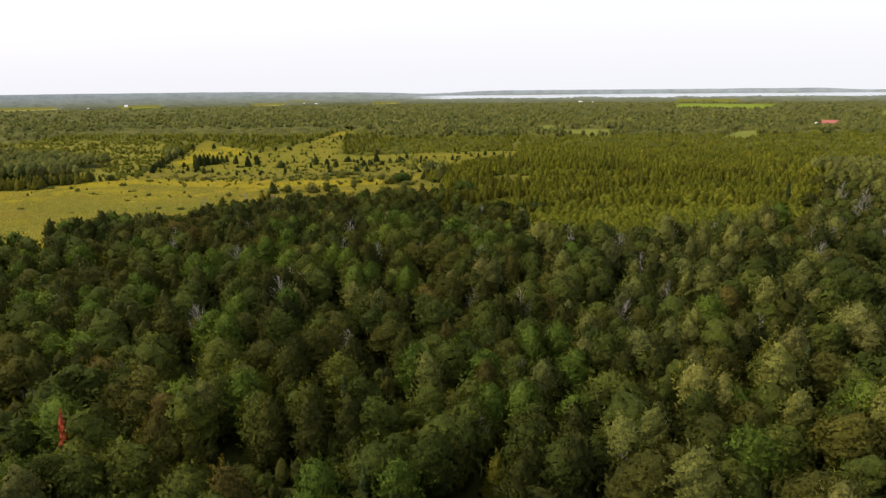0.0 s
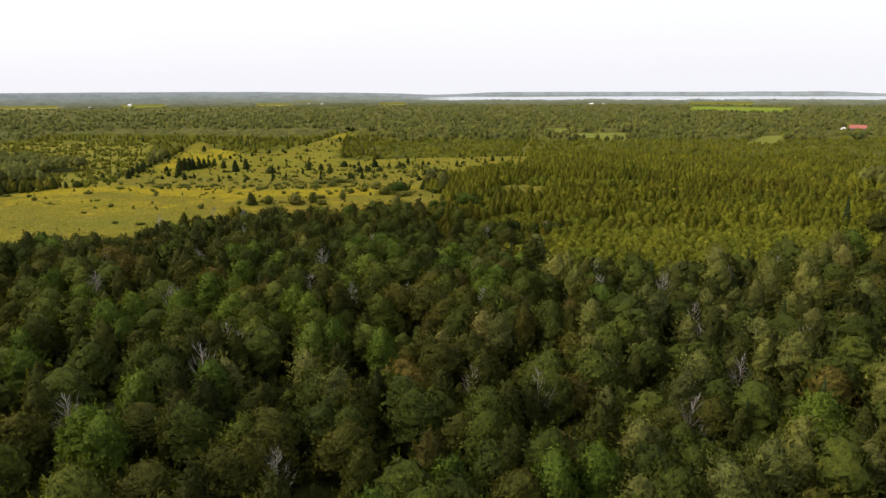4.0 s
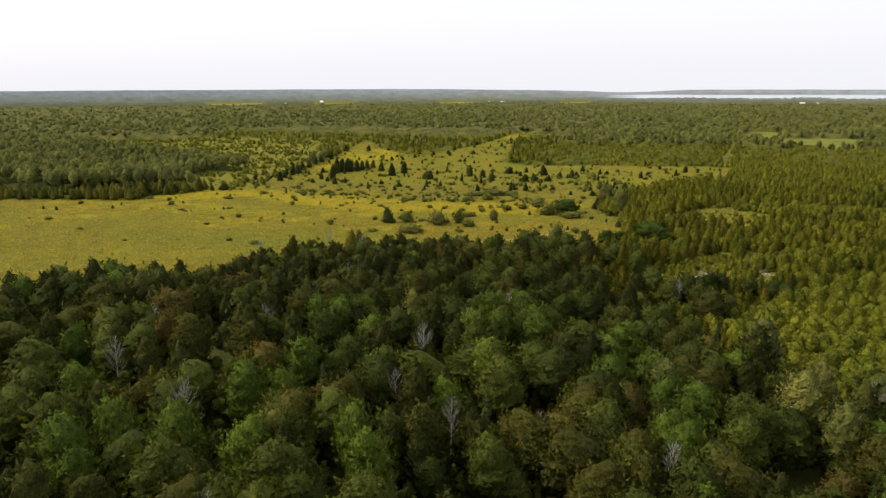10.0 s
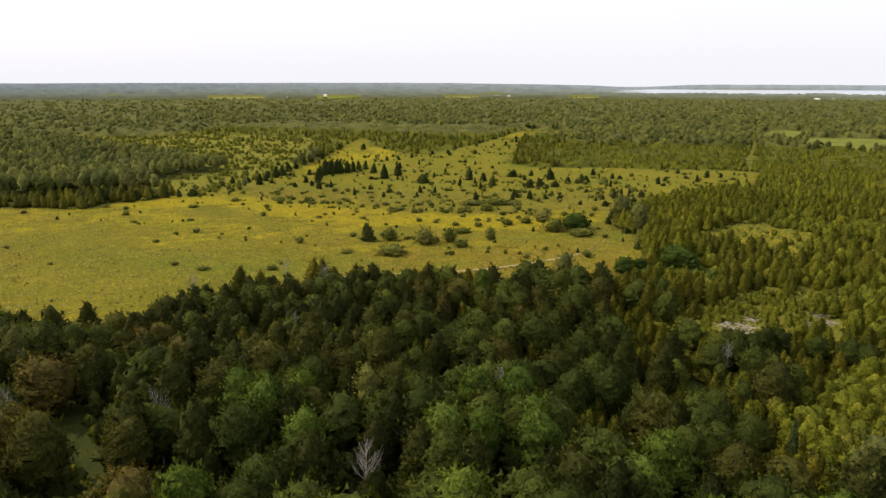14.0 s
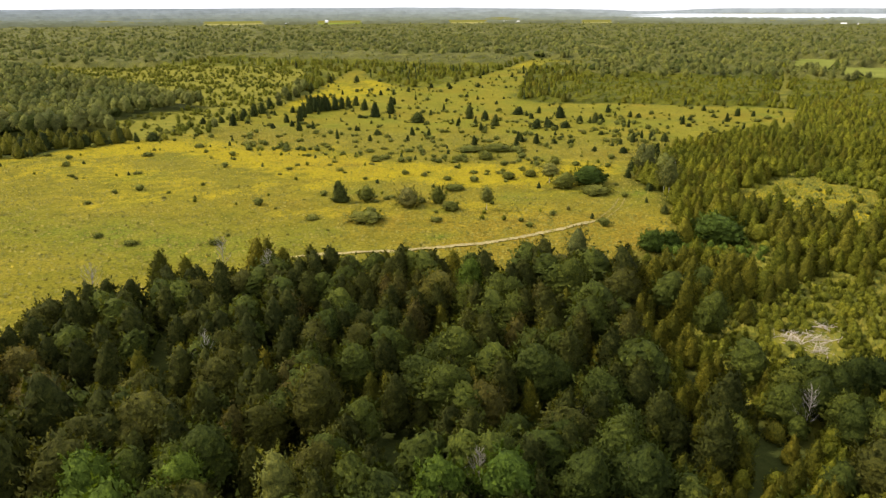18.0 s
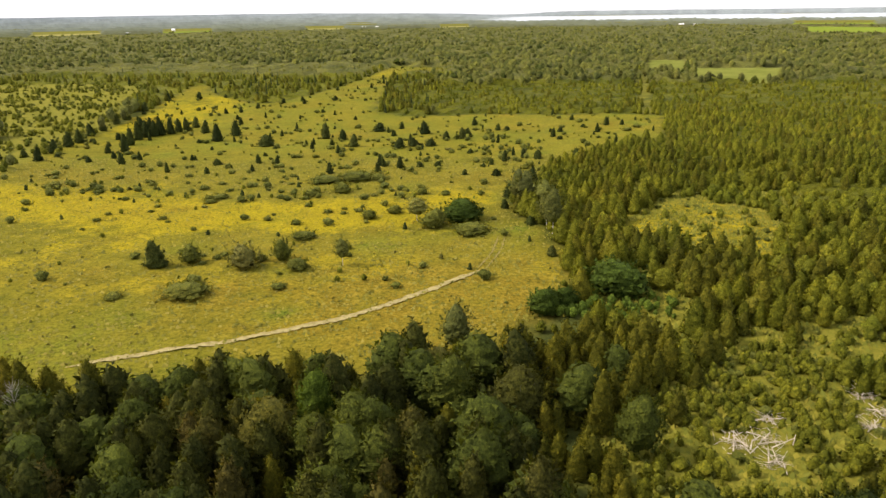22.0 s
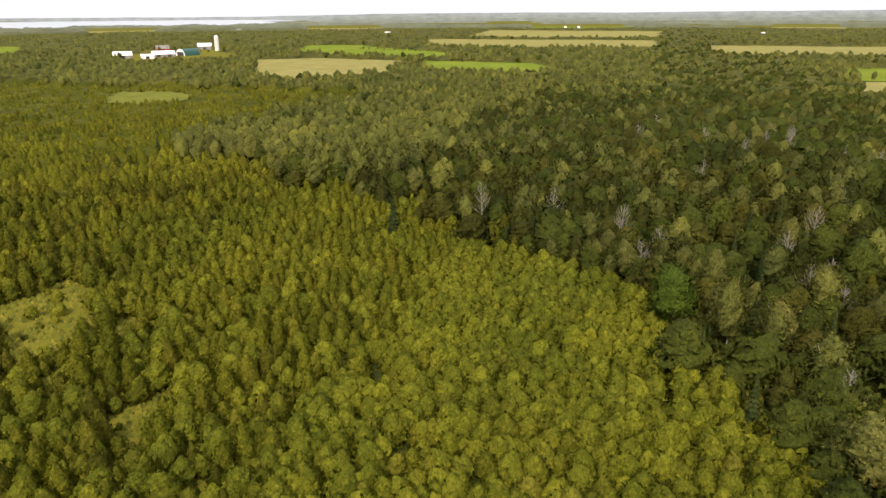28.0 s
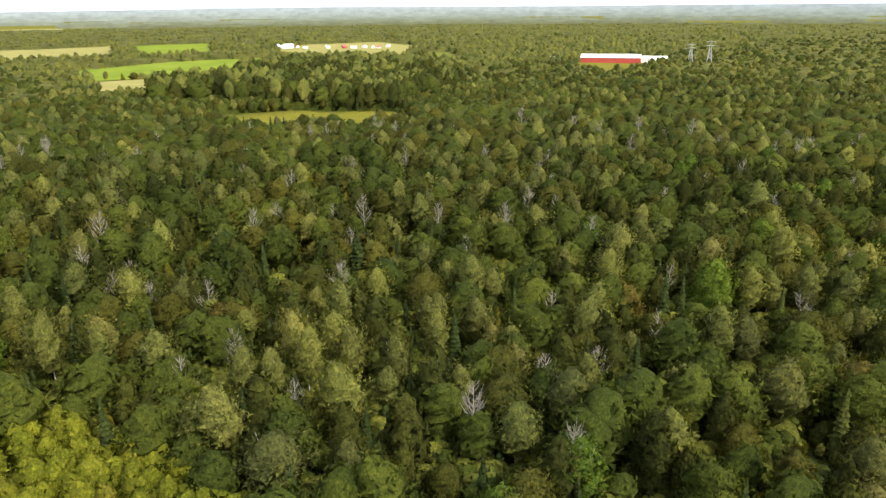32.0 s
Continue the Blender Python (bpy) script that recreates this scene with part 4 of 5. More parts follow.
def scatter(rng):
    """Places of all forest trees: a jittered lattice nearby, thinning with distance further off."""
    s = 3.0
    gx, gy = np.meshgrid(np.arange(-400, 401, s), np.arange(-200, 621, s * 0.9))
    gx = gx + (np.arange(gx.shape[0]) % 2)[:, None] * s * 0.5
    x, y = (gx + rng.uniform(-1.1, 1.1, gx.shape)).ravel(), (gy + rng.uniform(-1.0, 1.0, gx.shape)).ravel()
    d = view_distance(x, y)
    tall = np.where((x > -10) & (y > 225) & (y < 700) & ~inside(YELLOW, x, y), 0.9, np.where(inside(YELLOW, x, y), 0.96, np.where((y > 218) & (y < 310), 0.58, np.where(x > 18, 0.33, 0.26))))  # big crowns stand further apart
    row = (x < -184) & (x > -340) & (y < np.maximum(340, 362 + 0.95 * (x + 239)) + 24) & (y > 320)
    tall = np.where(row, 1.0, np.where((x < -190) & (y > 380) & (y < 640), 0.55, tall))
    thick = ((x > -60) & (y > 400) & (y < 700) & (x < 420)) | inside(BLOCK, x, y) | ((x < -184) & (x > -420) & (y < 640) & (y > 320))
    keep = (d < 380) & (rng.random_sample(len(x)) < tall * np.maximum(np.clip(1.25 - d / 420, 0.42, 1), 0.5 * thick))
    thin = inside(YOUNG, x, y)
    keep &= ~inside(CLEARING, x, y) | (rng.random_sample(len(x)) < 0.10)
    keep &= ~thin | (waves(x, y, 26, 51) + 0.5 * waves(x, y, 11, 52) < 0.95)
    rim = (d > 9000) & (np.hypot(x - 0, np.maximum(0, np.abs(y - 90) - 140)) < 250) & (rng.random_sample(len(x)) < 0.38)
    keep |= rim
    x, y = x[keep], y[keep]
    r = np.exp(rng.uniform(math.log(250), math.log(1950), 400000))
    a = np.radians(rng.uniform(-62, 172, len(r)))
    # wanted trees per square metre against those drawn
    step_r, step_t = np.maximum(5.0, 2.1 * r * r / 62000), np.maximum(4.2, 0.0042 * r)
    drawn = len(r) / (math.log(1950 / 250) * math.radians(234)) / r ** 2
    far = rng.random_sample(len(r)) < 1 / (step_r * step_t) / drawn
    fx, fy = (CX + r * np.sin(a))[far], (CY + r * np.cos(a))[far]
    far = view_distance(fx, fy) >= 380
    x, y = np.concatenate([x, fx[far]]), np.concatenate([y, fy[far]])
    free = ~open_land(x + 1.5 * waves(x, y, 17, 11), y + 1.5 * waves(x, y, 19, 12))
    free &= ~(inside(SCRUB, x, y) & (rng.random_sample(len(x)) < 0.86))
    rad, head = np.hypot(x - CX, y - CY), np.arctan2(x - CX, y - CY)
    shore = lake_shore(head)
    free &= rad < shore - 90
    for _, fx, fy, _, wide in FEATURE:
        free &= (x - fx) ** 2 + (y - fy) ** 2 > (0.35 * wide + 1.6) ** 2
    for fx, fy, r in NOOKS + [(18.0, 286.0, 4.5), (36.0, 295.5, 3.5)]:
        free &= ((x - fx) / r) ** 2 + ((y - fy + 6) / (r + 6)) ** 2 > 1
    return x[free], y[free]


LABEL = {
    "maple": "leafy green maple with a rounded crown in the forest", "oak": "olive-brown oak with a broad lumpy crown", "ash": "dark green ash tree with a dense upright crown",
    "aspen": "tall pale aspen with a light trunk and airy crown", "birch": "grey-green birch with a slender white trunk",
    "basswood": "bright green basswood with a full rounded crown",
    "poplar": "young yellow-green poplar in a dense sunlit stand", "alder": "low bushy yellow-green alder in young growth",
    "cedar": "narrow olive-green cedar tapering to a point", "tamarack": "soft yellow-olive tamarack with an upright pointed crown", "spruce": "dark pointed spruce among the hardwoods",
    "hazel": "dark green broadleaf bush spreading wide in the meadow",
    "willow": "low rounded green willow shrub in the meadow", "juniper": "small dark conical juniper standing in the meadow",
}
TREE_NAME = {k: k + {"willow": "_shrub", "juniper": "_bush", "hazel": "_bush"}.get(k, "_tree") for k in SIZE}
VARIANTS = 5


def crown_mesh(kind_name, rng):
    v, f, nrm = crown_arrays(kind_name, 0, rng)
    return mesh_of("crown", v, f, LEAF_MAT[kind_name], True, nrm)


TREE_MESH = {}
for kind_name in SIZE:
    rng = np.random.RandomState(sum(map(ord, kind_name)))
    TREE_MESH[kind_name] = [(mesh_of("trunk", *trunk_arrays(kind_name, rng), BIRCH_BARK if kind_name in ("aspen", "birch") else BARK, True),
                             crown_mesh(kind_name, rng)) for _ in range(VARIANTS)]


def plant(kind_name, x, y, size, turn, variant, wide=1.0, label="", group="forest trees"):
    """One tree or bush as a thing: an Empty at its foot with its trunk and crown."""
    trunk, crown = TREE_MESH[kind_name][variant % VARIANTS]
    if kind_name in ("willow", "juniper", "hazel"):  # leafy to the ground
        root = new(TREE_NAME[kind_name], crown)
    else:
        root = new(TREE_NAME[kind_name])
        new("trunk", trunk).parent = root
        new("crown", crown).parent = root
    root.matrix_basis = pose(x, y, float(height(x, y)), 0, 0, turn) @ Matrix.Diagonal((size * wide, size * wide, size, 1))
    return tagged(root, label or LABEL[kind_name], "shrub" if kind_name in ("willow", "juniper", "hazel") else "tree", group)


def joined_forest(name, kinds, x, y, size, detail, rng, label):
    """All trees of one kind beyond the near ones, as one object."""
    for k in SIZE:
        pick = np.where(kinds == k)[0]
        if not len(pick):
            continue
        shapes = [crown_arrays(k, detail, rng) for _ in range(5)]
        which = rng.randint(0, 5, len(pick))
        vs, fs, ns, base = [], [], [], 0
        for s in range(5):
            q = pick[which == s]
            if not len(q):
                continue
            v, f, nrm = shapes[s]
            a = rng.uniform(0, 6.283, len(q))[:, None]
            wide = size[q][:, None] * rng.uniform(0.9, 1.15, (len(q), 1)) * (1.0, 1.0, 1.15, 1.25)[detail]
            px, py, pz = v[None, :, 0], v[None, :, 1], v[None, :, 2]
            out = np.stack([(px * np.cos(a) - py * np.sin(a)) * wide + x[q][:, None], (px * np.sin(a) + py * np.cos(a)) * wide + y[q][:, None],
                            pz * size[q][:, None] + height(x[q], y[q])[:, None]], -1)
            vs.append(out.reshape(-1, 3))
            up = unit(nrm + (0, 0, (0.0, 0.1, 0.35, 0.6)[detail]))
            nx, ny, nz = up[None, :, 0], up[None, :, 1], up[None, :, 2]
            ns.append(np.stack([nx * np.cos(a) - ny * np.sin(a), nx * np.sin(a) + ny * np.cos(a), nz + 0 * a], -1).reshape(-1, 3))
            fs.append((f[None] + (np.arange(len(q)) * len(v))[:, None, None]).reshape(-1, 3) + base)
            base += len(q) * len(v)
        tagged(new(k + "_" + name, mesh_of(k + "_" + name, np.concatenate(vs), np.concatenate(fs), LEAF_JOINED[k], True, np.concatenate(ns))), label + " of " + k + " trees", "forest", kind="stuff")


def build_canopy():
    """The closed lower leafage of the woods further off, from which the tree tops rise."""
    r = np.exp(np.arange(math.log(150), math.log(1960), 0.011))
    a = np.radians(np.arange(-62, 172, 0.5))
    ga, gr = np.meshgrid(a, r)
    rng = np.random.RandomState(17)
    gr, ga = gr * (1 + rng.uniform(-0.004, 0.004, gr.shape)), ga + rng.uniform(-0.003, 0.003, ga.shape)
    x, y = CX + gr * np.sin(ga), CY + gr * np.cos(ga)
    small = ((x > -60) & (y > 225) & (y < 700) & (x < 420)) | ((x > -420) & (x < -60) & (y > 520) & (y < 760)) | inside(YELLOW, x, y)
    closed = ~inside(SCRUB, x, y) & ~((x < -180) & (y > 300) & (y < 640)) & ~inside(YOUNG, x, y) & ~inside(CLEARING, x, y)
    for dx, dy in ((0, 0), (4, 0), (-4, 0), (0, 4), (0, -4)):
        closed &= ~open_land(x + dx, y + dy)
    closed &= (view_distance(x.ravel(), y.ravel()) > 130).reshape(x.shape)
    near = smooth(130, 200, view_distance(x.ravel(), y.ravel())).reshape(x.shape)
    z = height(x, y) + np.where(closed, np.where(small, 1.5, 4.2) * near * (1 + rng.uniform(-0.4, 0.4, x.shape)), -0.4)
    k = len(a)
    i = np.arange(len(r) - 1)[:, None] * k + np.arange(k - 1)[None, :]
    f = np.stack([i, i + 1, i + k + 1, i + k], -1).reshape(-1, 4)
    v = np.stack([x, y, z], -1).reshape(-1, 3)
    f = f[closed.ravel()[f].any(1)]
    nrm = unit(np.concatenate([0.35 * rng.normal(size=(len(v), 2)), np.ones((len(v), 1))], 1))
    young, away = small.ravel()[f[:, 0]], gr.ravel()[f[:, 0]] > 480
    # paler birch colour on the far canopy stands in for haze
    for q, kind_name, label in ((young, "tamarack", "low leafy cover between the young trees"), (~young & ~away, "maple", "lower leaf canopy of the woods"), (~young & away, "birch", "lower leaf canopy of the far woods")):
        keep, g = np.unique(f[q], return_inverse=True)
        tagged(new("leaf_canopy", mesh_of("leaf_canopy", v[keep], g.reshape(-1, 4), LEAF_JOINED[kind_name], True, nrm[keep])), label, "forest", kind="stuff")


def build_forest():
    build_canopy()
    rng = np.random.RandomState(7)
    x, y = scatter(rng)
    kinds, size = stand(x, y, rng)
    d = view_distance(x, y)
    single = np.zeros(len(x), bool)
    for k in SIZE:
        idx = np.where((d < 150) & (kinds == k))[0]
        single[idx[np.argsort(d[idx])][:205]] = True
    for i in np.where(single)[0]:
        plant(kinds[i], x[i], y[i], size[i], rng.uniform(0, 360), rng.randint(0, VARIANTS), rng.uniform(0.88, 1.12))
    for name, lo, hi, detail, label in (("grove", 0, 235, 1, "close grove"), ("wood", 235, 560, 2, "dense mixed wood"), ("far_forest", 560, 99999, 3, "distant forest cover")):
        q = ~single & (d >= lo) & (d < hi)
        grow = (1 - 0.10 * smooth(800, 2200, np.hypot(x[q] - CX, y[q] - CY))) * (1 - 0.26 * smooth(230, 400, d[q]) * ~inside(BLOCK, x[q], y[q]))
        joined_forest(name, kinds[q], x[q], y[q], size[q] * grow, detail, rng, label)


build_forest()

# ---- trees that stand out, dead trees ----
def plant_sized(kind_name, x, y, h, w, rng, label="", group="forest trees"):
    sh, sw = SIZE[kind_name]
    plant(kind_name, x, y, h / sh, rng.uniform(0, 360), rng.randint(0, VARIANTS), (w / sw) / (h / sh), label, group)


def build_features():
    rng = np.random.RandomState(3)
    for k, x, y, h, w in FEATURE:
        plant_sized(k, x, y, h, w, rng)
    shapes = []
    for _ in range(6):
        trunk, limbs = bare_arrays(rng)
        shapes.append((mesh_of("trunk", *trunk, DEAD_WOOD, True), mesh_of("branchwork", *limbs, DEAD_WOOD, True)))
    spots = list(DEAD)
    # more snags through the mixed woods
    while len(spots) < 140:
        x, y = rng.uniform(-90, 330), rng.uniform(-60, 300)
        if (y < 235 and x > 28) or (x < 15 and 75 < y < 205 and rng.random_sample() < 0.4):
            if not inside(YELLOW, x, y) and view_distance(np.array([x]), np.array([y]))[0] < 300:
                spots.append((x, y, rng.uniform(8.5, 12.5)))
    for i, (x, y, h) in enumerate(spots):
        root = new("dead_tree")
        for part_name, me in zip(("trunk", "branchwork"), shapes[i % 6]):
            new(part_name, me).parent = root
        root.matrix_basis = pose(x, y, float(height(x, y)), rng.uniform(-4, 4), rng.uniform(-4, 4), rng.uniform(0, 360)) @ Matrix.Diagonal((h / 10, h / 10, h / 9, 1))
        tagged(root, "bare dead tree with grey bleached branches", "tree", "dead trees")


build_features()


def build_red_conifer():
    rng = np.random.RandomState(21)
    rust = leaf_material("rusty_needles", (0.16, 0.035, 0.018), (0.24, 0.055, 0.026), (0.28, 0.08, 0.03))
    v, f, nrm = crown_arrays("spruce", 0, rng)
    x, y = -47.0, 78.0
    root = new("spruce_tree")
    new("trunk", TREE_MESH["spruce"][0][0]).parent = root
    new("crown", mesh_of("crown", v, f, rust, True, nrm)).parent = root
    root.matrix_basis = pose(x, y, float(height(x, y))) @ Matrix.Diagonal((1.0, 1.0, 1.3, 1))
    tagged(root, "dead spruce with rust-red needles among green trees", "tree", "forest trees")


build_red_conifer()

# ---- meadow: shrubs, junipers, flower drifts ----
# kind, place, height, width: w willow shrub, c juniper, u upright young tree, m dark broadleaf, b bright sapling
MEADOW_SHRUBS = [("c", -84.8, 342.6, 6.0, 4.6), ("w", -78.6, 345.5, 4.2, 4.3), ("w", -66.1, 343.3, 5.2, 6.4), ("w", -59.5, 348.4, 4.7, 4.0), ("w", -54.3, 343.0, 2.6, 4.9), ("u", -45.6, 345.5, 6.4, 3.3),
                 ("w", -71.2, 328.3, 2.5, 9.1), ("u", -34.7, 379.8, 6.3, 6.4), ("w", -30.0, 374.3, 4.8, 6.2), ("m", -23.0, 380.8, 5.5, 9.8), ("w", -20.5, 370.5, 2.2, 9.0), ("w", -61.2, 410.0, 3.1, 5.3),
                 ("w", -70.7, 425.5, 2.1, 10.1), ("w", -61.4, 430.0, 2.5, 12.2), ("w", -54.1, 429.2, 2.0, 6.0), ("w", -59.3, 364.4, 1.6, 6.2), ("w", -47.2, 381.5, 2.4, 4.3), ("w", -41.5, 386.8, 2.4, 4.0)]
MEADOW_SHRUBS += [("m", -4.9, 324.0, 4.8, 5.6), ("m", -1.2, 326.8, 4.0, 4.5), ("m", 8.9, 334.2, 6.4, 10.5), ("b", 17.3, 336.6, 4.2, 5.1), ("w", -25.6, 351.0, 1.1, 1.1), ("w", -131.1, 348.0, 1.0, 1.3),
                  ("w", -147.9, 321.4, 0.9, 2.3), ("w", -132.0, 331.6, 0.8, 1.2), ("w", -101.2, 377.9, 1.1, 2.4), ("w", -124.4, 298.8, 1.0, 2.4), ("w", -97.5, 398.5, 1.7, 3.0), ("w", -37.2, 408.9, 1.9, 3.6)]
JUNIPERS = [(-120.7, 459.1, 2.4, 3.8), (-146.1, 519.2, 8.1, 5.2), (-143.5, 534.7, 7.8, 4.8), (-97.1, 525.3, 7.4, 4.5), (-87.6, 519.6, 5.0, 3.9), (-78.2, 499.3, 5.7, 4.1), (-57.7, 492.8, 4.5, 5.0),
            (-52.1, 496.7, 3.8, 5.0), (-51.8, 531.7, 6.1, 5.0), (-44.9, 495.1, 3.0, 4.9), (-33.1, 511.6, 5.2, 3.6), (-153.9, 639.4, 3.0, 3.0), (-143.9, 646.8, 3.1, 3.0), (-174.3, 558.3, 5.9, 3.9),
            (-162.4, 542.8, 6.2, 4.3), (-193.9, 518.6, 3.6, 3.0), (-173.4, 461.8, 2.5, 2.5), (-193.6, 461.1, 5.7, 3.6), (-118.6, 505.7, 4.9, 7.8)]
JUNIPERS += [(-16.4, 434.6, 2.4, 3.1), (-26.7, 435.9, 2.0, 2.0), (-11.9, 404.5, 4.3, 3.5), (-12.8, 392.6, 2.7, 2.3), (-6.2, 377.4, 2.2, 2.7), (-2.1, 354.0, 2.5, 2.4), (11.6, 459.3, 4.2, 4.2),
             (-2.3, 461.8, 3.5, 3.0), (2.9, 448.3, 2.9, 2.4), (-4.7, 418.3, 6.3, 3.3), (-76.0, 545.5, 4.4, 6.0)]
JUNIPERS += [(-172.5, 486.2, 8.2, 3.8), (-180.3, 505.3, 8.1, 4.0), (-184.6, 519.8, 9.0, 4.5), (-184.5, 527.3, 8.5, 4.2), (-182.7, 531.0, 8.0, 4.3), (-180.6, 534.8, 8.0, 4.3), (-178.1, 538.8, 7.5, 4.3),
             (-176.7, 544.6, 6.9, 3.8), (-174.4, 548.4, 7.0, 3.8), (-190.2, 533.7, 8.7, 4.3), (-188.8, 539.7, 8.2, 4.1), (-188.4, 547.4, 7.7, 3.8), (-158.6, 459.2, 4.5, 3.0), (-178.0, 483.0, 3.8, 2.7)]
JUNIPERS += [(-220.7, 380.0, 6.5, 5.2), (-221.7, 372.2, 6.0, 5.9), (-217.6, 389.0, 5.0, 4.1), (-209.6, 395.5, 5.1, 5.0), (-205.0, 401.0, 6.9, 3.8), (-200.8, 405.1, 3.9, 2.2), (-197.5, 410.5, 3.5, 5.7),
             (-220.6, 385.6, 4.6, 4.1), (-211.8, 391.0, 4.6, 4.2), (-208.4, 459.0, 3.1, 3.1), (-204.0, 467.7, 3.2, 3.1), (-199.3, 479.1, 6.0, 4.3), (-203.1, 495.2, 6.8, 4.5), (-204.9, 506.2, 6.5, 4.1)]
JUNIPERS += [(-211.9, 526.6, 6.2, 4.3), (-215.1, 542.5, 5.8, 3.8), (-221.1, 565.0, 6.1, 4.1), (-223.3, 579.7, 5.6, 4.2), (-229.1, 609.7, 5.2, 4.5), (-232.8, 647.3, 4.8, 4.0), (-215.3, 654.9, 4.8, 4.0)]


# lines of hedges between the fields
HEDGES = [[(742, 659), (761, 629), (760, 556), (738, 448)], [(911, 762), (899, 679)], [(930, 612), (880, 470)], [(715, 70), (752, -35), (738, -145)], [(1290, 600), (1284, 420), (1276, 210)], [(978, 540), (948, 375), (980, 212)]]
# where felled wood lies: place, spread, number of logs
LOG_PILES = [(16.5, 286.3, 2.0, 14), (20.5, 287.3, 1.8, 8), (19.6, 283.0, 1.4, 4), (36.5, 298.8, 1.2, 4), (37.0, 294.2, 1.5, 7), (34.1, 291.3, 1.5, 5), (22.0, 291.9, 1.2, 4)]


def build_meadow():
    rng = np.random.RandomState(12)
    for k, x, y, h, w in MEADOW_SHRUBS:
        kind_name = {"c": "juniper", "w": "willow", "u": "aspen", "m": "hazel", "b": "alder"}[k]
        label = {"u": "slim young aspen standing in the open meadow", "b": "bright yellow-green sapling at the meadow's edge"}.get(k, "")
        plant_sized(kind_name, x, y, h, w, rng, label, "meadow bushes")
    for x, y, h, w in JUNIPERS:
        plant_sized("juniper", x, y, h, w, rng, "", "meadow junipers")
    # hedgerows of the fields
    for line in HEDGES:
        seg = np.hypot(*np.diff(np.array(line, float), axis=0).T)
        at = np.arange(0, seg.sum(), 4.5)
        cum = np.concatenate([[0], np.cumsum(seg)])
        x = np.interp(at, cum, [p[0] for p in line]) + rng.normal(0, 1.5, len(at))
        y = np.interp(at, cum, [p[1] for p in line]) + rng.normal(0, 1.5, len(at))
        joined_forest("hedgerow", np.where(rng.random_sample(len(at)) < 0.7, "alder", "birch"), x, y, rng.uniform(0.25, 0.62, len(at)), 3, rng, "hedgerow between the fields")
    # small scattered growth: thickest through the middle of the meadow
    n_j, n_w = 0, 0
    while n_j < 105 or n_w < 240:
        x, y = rng.uniform(-230, 50), rng.uniform(280, 780)
        dense = 0.06 + 0.35 * max(0.0, float(waves(x, y, 38, 83))) + 1.0 * float(bell(x, y, -105, 408, 75, 20)) + 0.6 * float(bell(x, y, -60, 480, 90, 60)) + 0.5 * float(bell(x, y, -70, 345, 20, 12)) + 0.8 * float(bell(x, y, 20, 525, 45, 25)) + 0.5 * float(bell(x, y, -110, 690, 40, 90))
        if rng.random_sample() > dense or not inside(MEADOW, x, y):
            continue
        if y > 440 and n_j < 105:
            plant_sized("juniper", x, y, rng.uniform(1.0, 4.2), rng.uniform(1.2, 2.8), rng, "", "meadow junipers")
            n_j += 1
        elif n_w < 240:
            s = rng.uniform(0.35, 1.2) * (0.6 + 0.8 * rng.random_sample())
            plant_sized("willow", x, y, s, s * rng.uniform(1.4, 3.4), rng, "", "meadow bushes")
            n_w += 1
    # low bushes too many to count, in drifts over the upper meadow
    x, y = rng.uniform(-235, 60, 5200), rng.uniform(330, 860, 5200)
    drift = 0.12 + 0.55 * np.clip(waves(x, y, 30, 84) + 0.5 * waves(x, y, 11, 85), 0, 1) * smooth(395, 470, y) + 0.9 * bell(x, y, -110, 412, 70, 16) + 0.8 * bell(x, y, -20, 480, 50, 30)
    q = inside(MEADOW, x, y) & (rng.random_sample(5200) < drift)
    u = rng.random_sample(q.sum())
    joined_forest("low_bushes", np.where(u < 0.5, "willow", np.where(u < 0.86, "alder", "juniper")), x[q], y[q], np.where(u < 0.5, 0.9, np.where(u < 0.86, 0.3, 0.55)) * rng.uniform(0.4, 1.0, q.sum()), 2, rng, "low bushes over the meadow")
    # shrubby undergrowth in the young woods and the scrub
    x, y = rng.uniform(-540, 135, 9000), rng.uniform(255, 720, 9000)
    q = (inside(YOUNG, x, y) & (rng.random_sample(9000) < 0.9)) | (inside(SCRUB, x, y) & (rng.random_sample(9000) < 0.55))
    joined_forest("undergrowth", np.where(rng.random_sample(q.sum()) < 0.5, "willow", "alder"), x[q], y[q], rng.uniform(0.2, 0.55, q.sum()), 2, rng, "low green undergrowth")
    # thick low bushes in drifts over the scrub
    x, y = rng.uniform(-540, -195, 9000), rng.uniform(415, 720, 9000)
    q = inside(SCRUB, x, y) & (waves(x, y, 34, 81) + 0.6 * waves(x, y, 12, 82) > 0.25)
    joined_forest("scrub", np.where(rng.random_sample(q.sum()) < 0.35, "willow", "alder"), x[q], y[q], rng.uniform(0.22, 0.62, q.sum()), 2, rng, "pale green scrub")
    x, y = rng.uniform(-6, 44, 1500), rng.uniform(262, 318, 1500)
    q = inside(CLEARING, x, y) | (rng.random_sample(1500) < 0.2)
    for lx, ly, s, _ in LOG_PILES:
        q &= ((x - lx) / (s + 1.0)) ** 2 + ((y - ly + 1.5) / (s + 2.0)) ** 2 > 1
    joined_forest("brush", np.where(rng.random_sample(q.sum()) < 0.25, "willow", "alder"), x[q], y[q], rng.uniform(0.14, 0.42, q.sum()), 1, rng, "low scrubby growth in the clearing")
    x, y = rng.uniform(-8, 26, 260), rng.uniform(316, 340, 260)
    q = bell(x, y, 6, 326, 12, 7) > 0.35
    joined_forest("nettles", np.full(q.sum(), "basswood"), x[q], y[q], rng.uniform(0.10, 0.22, q.sum()), 2, rng, "rank green growth")
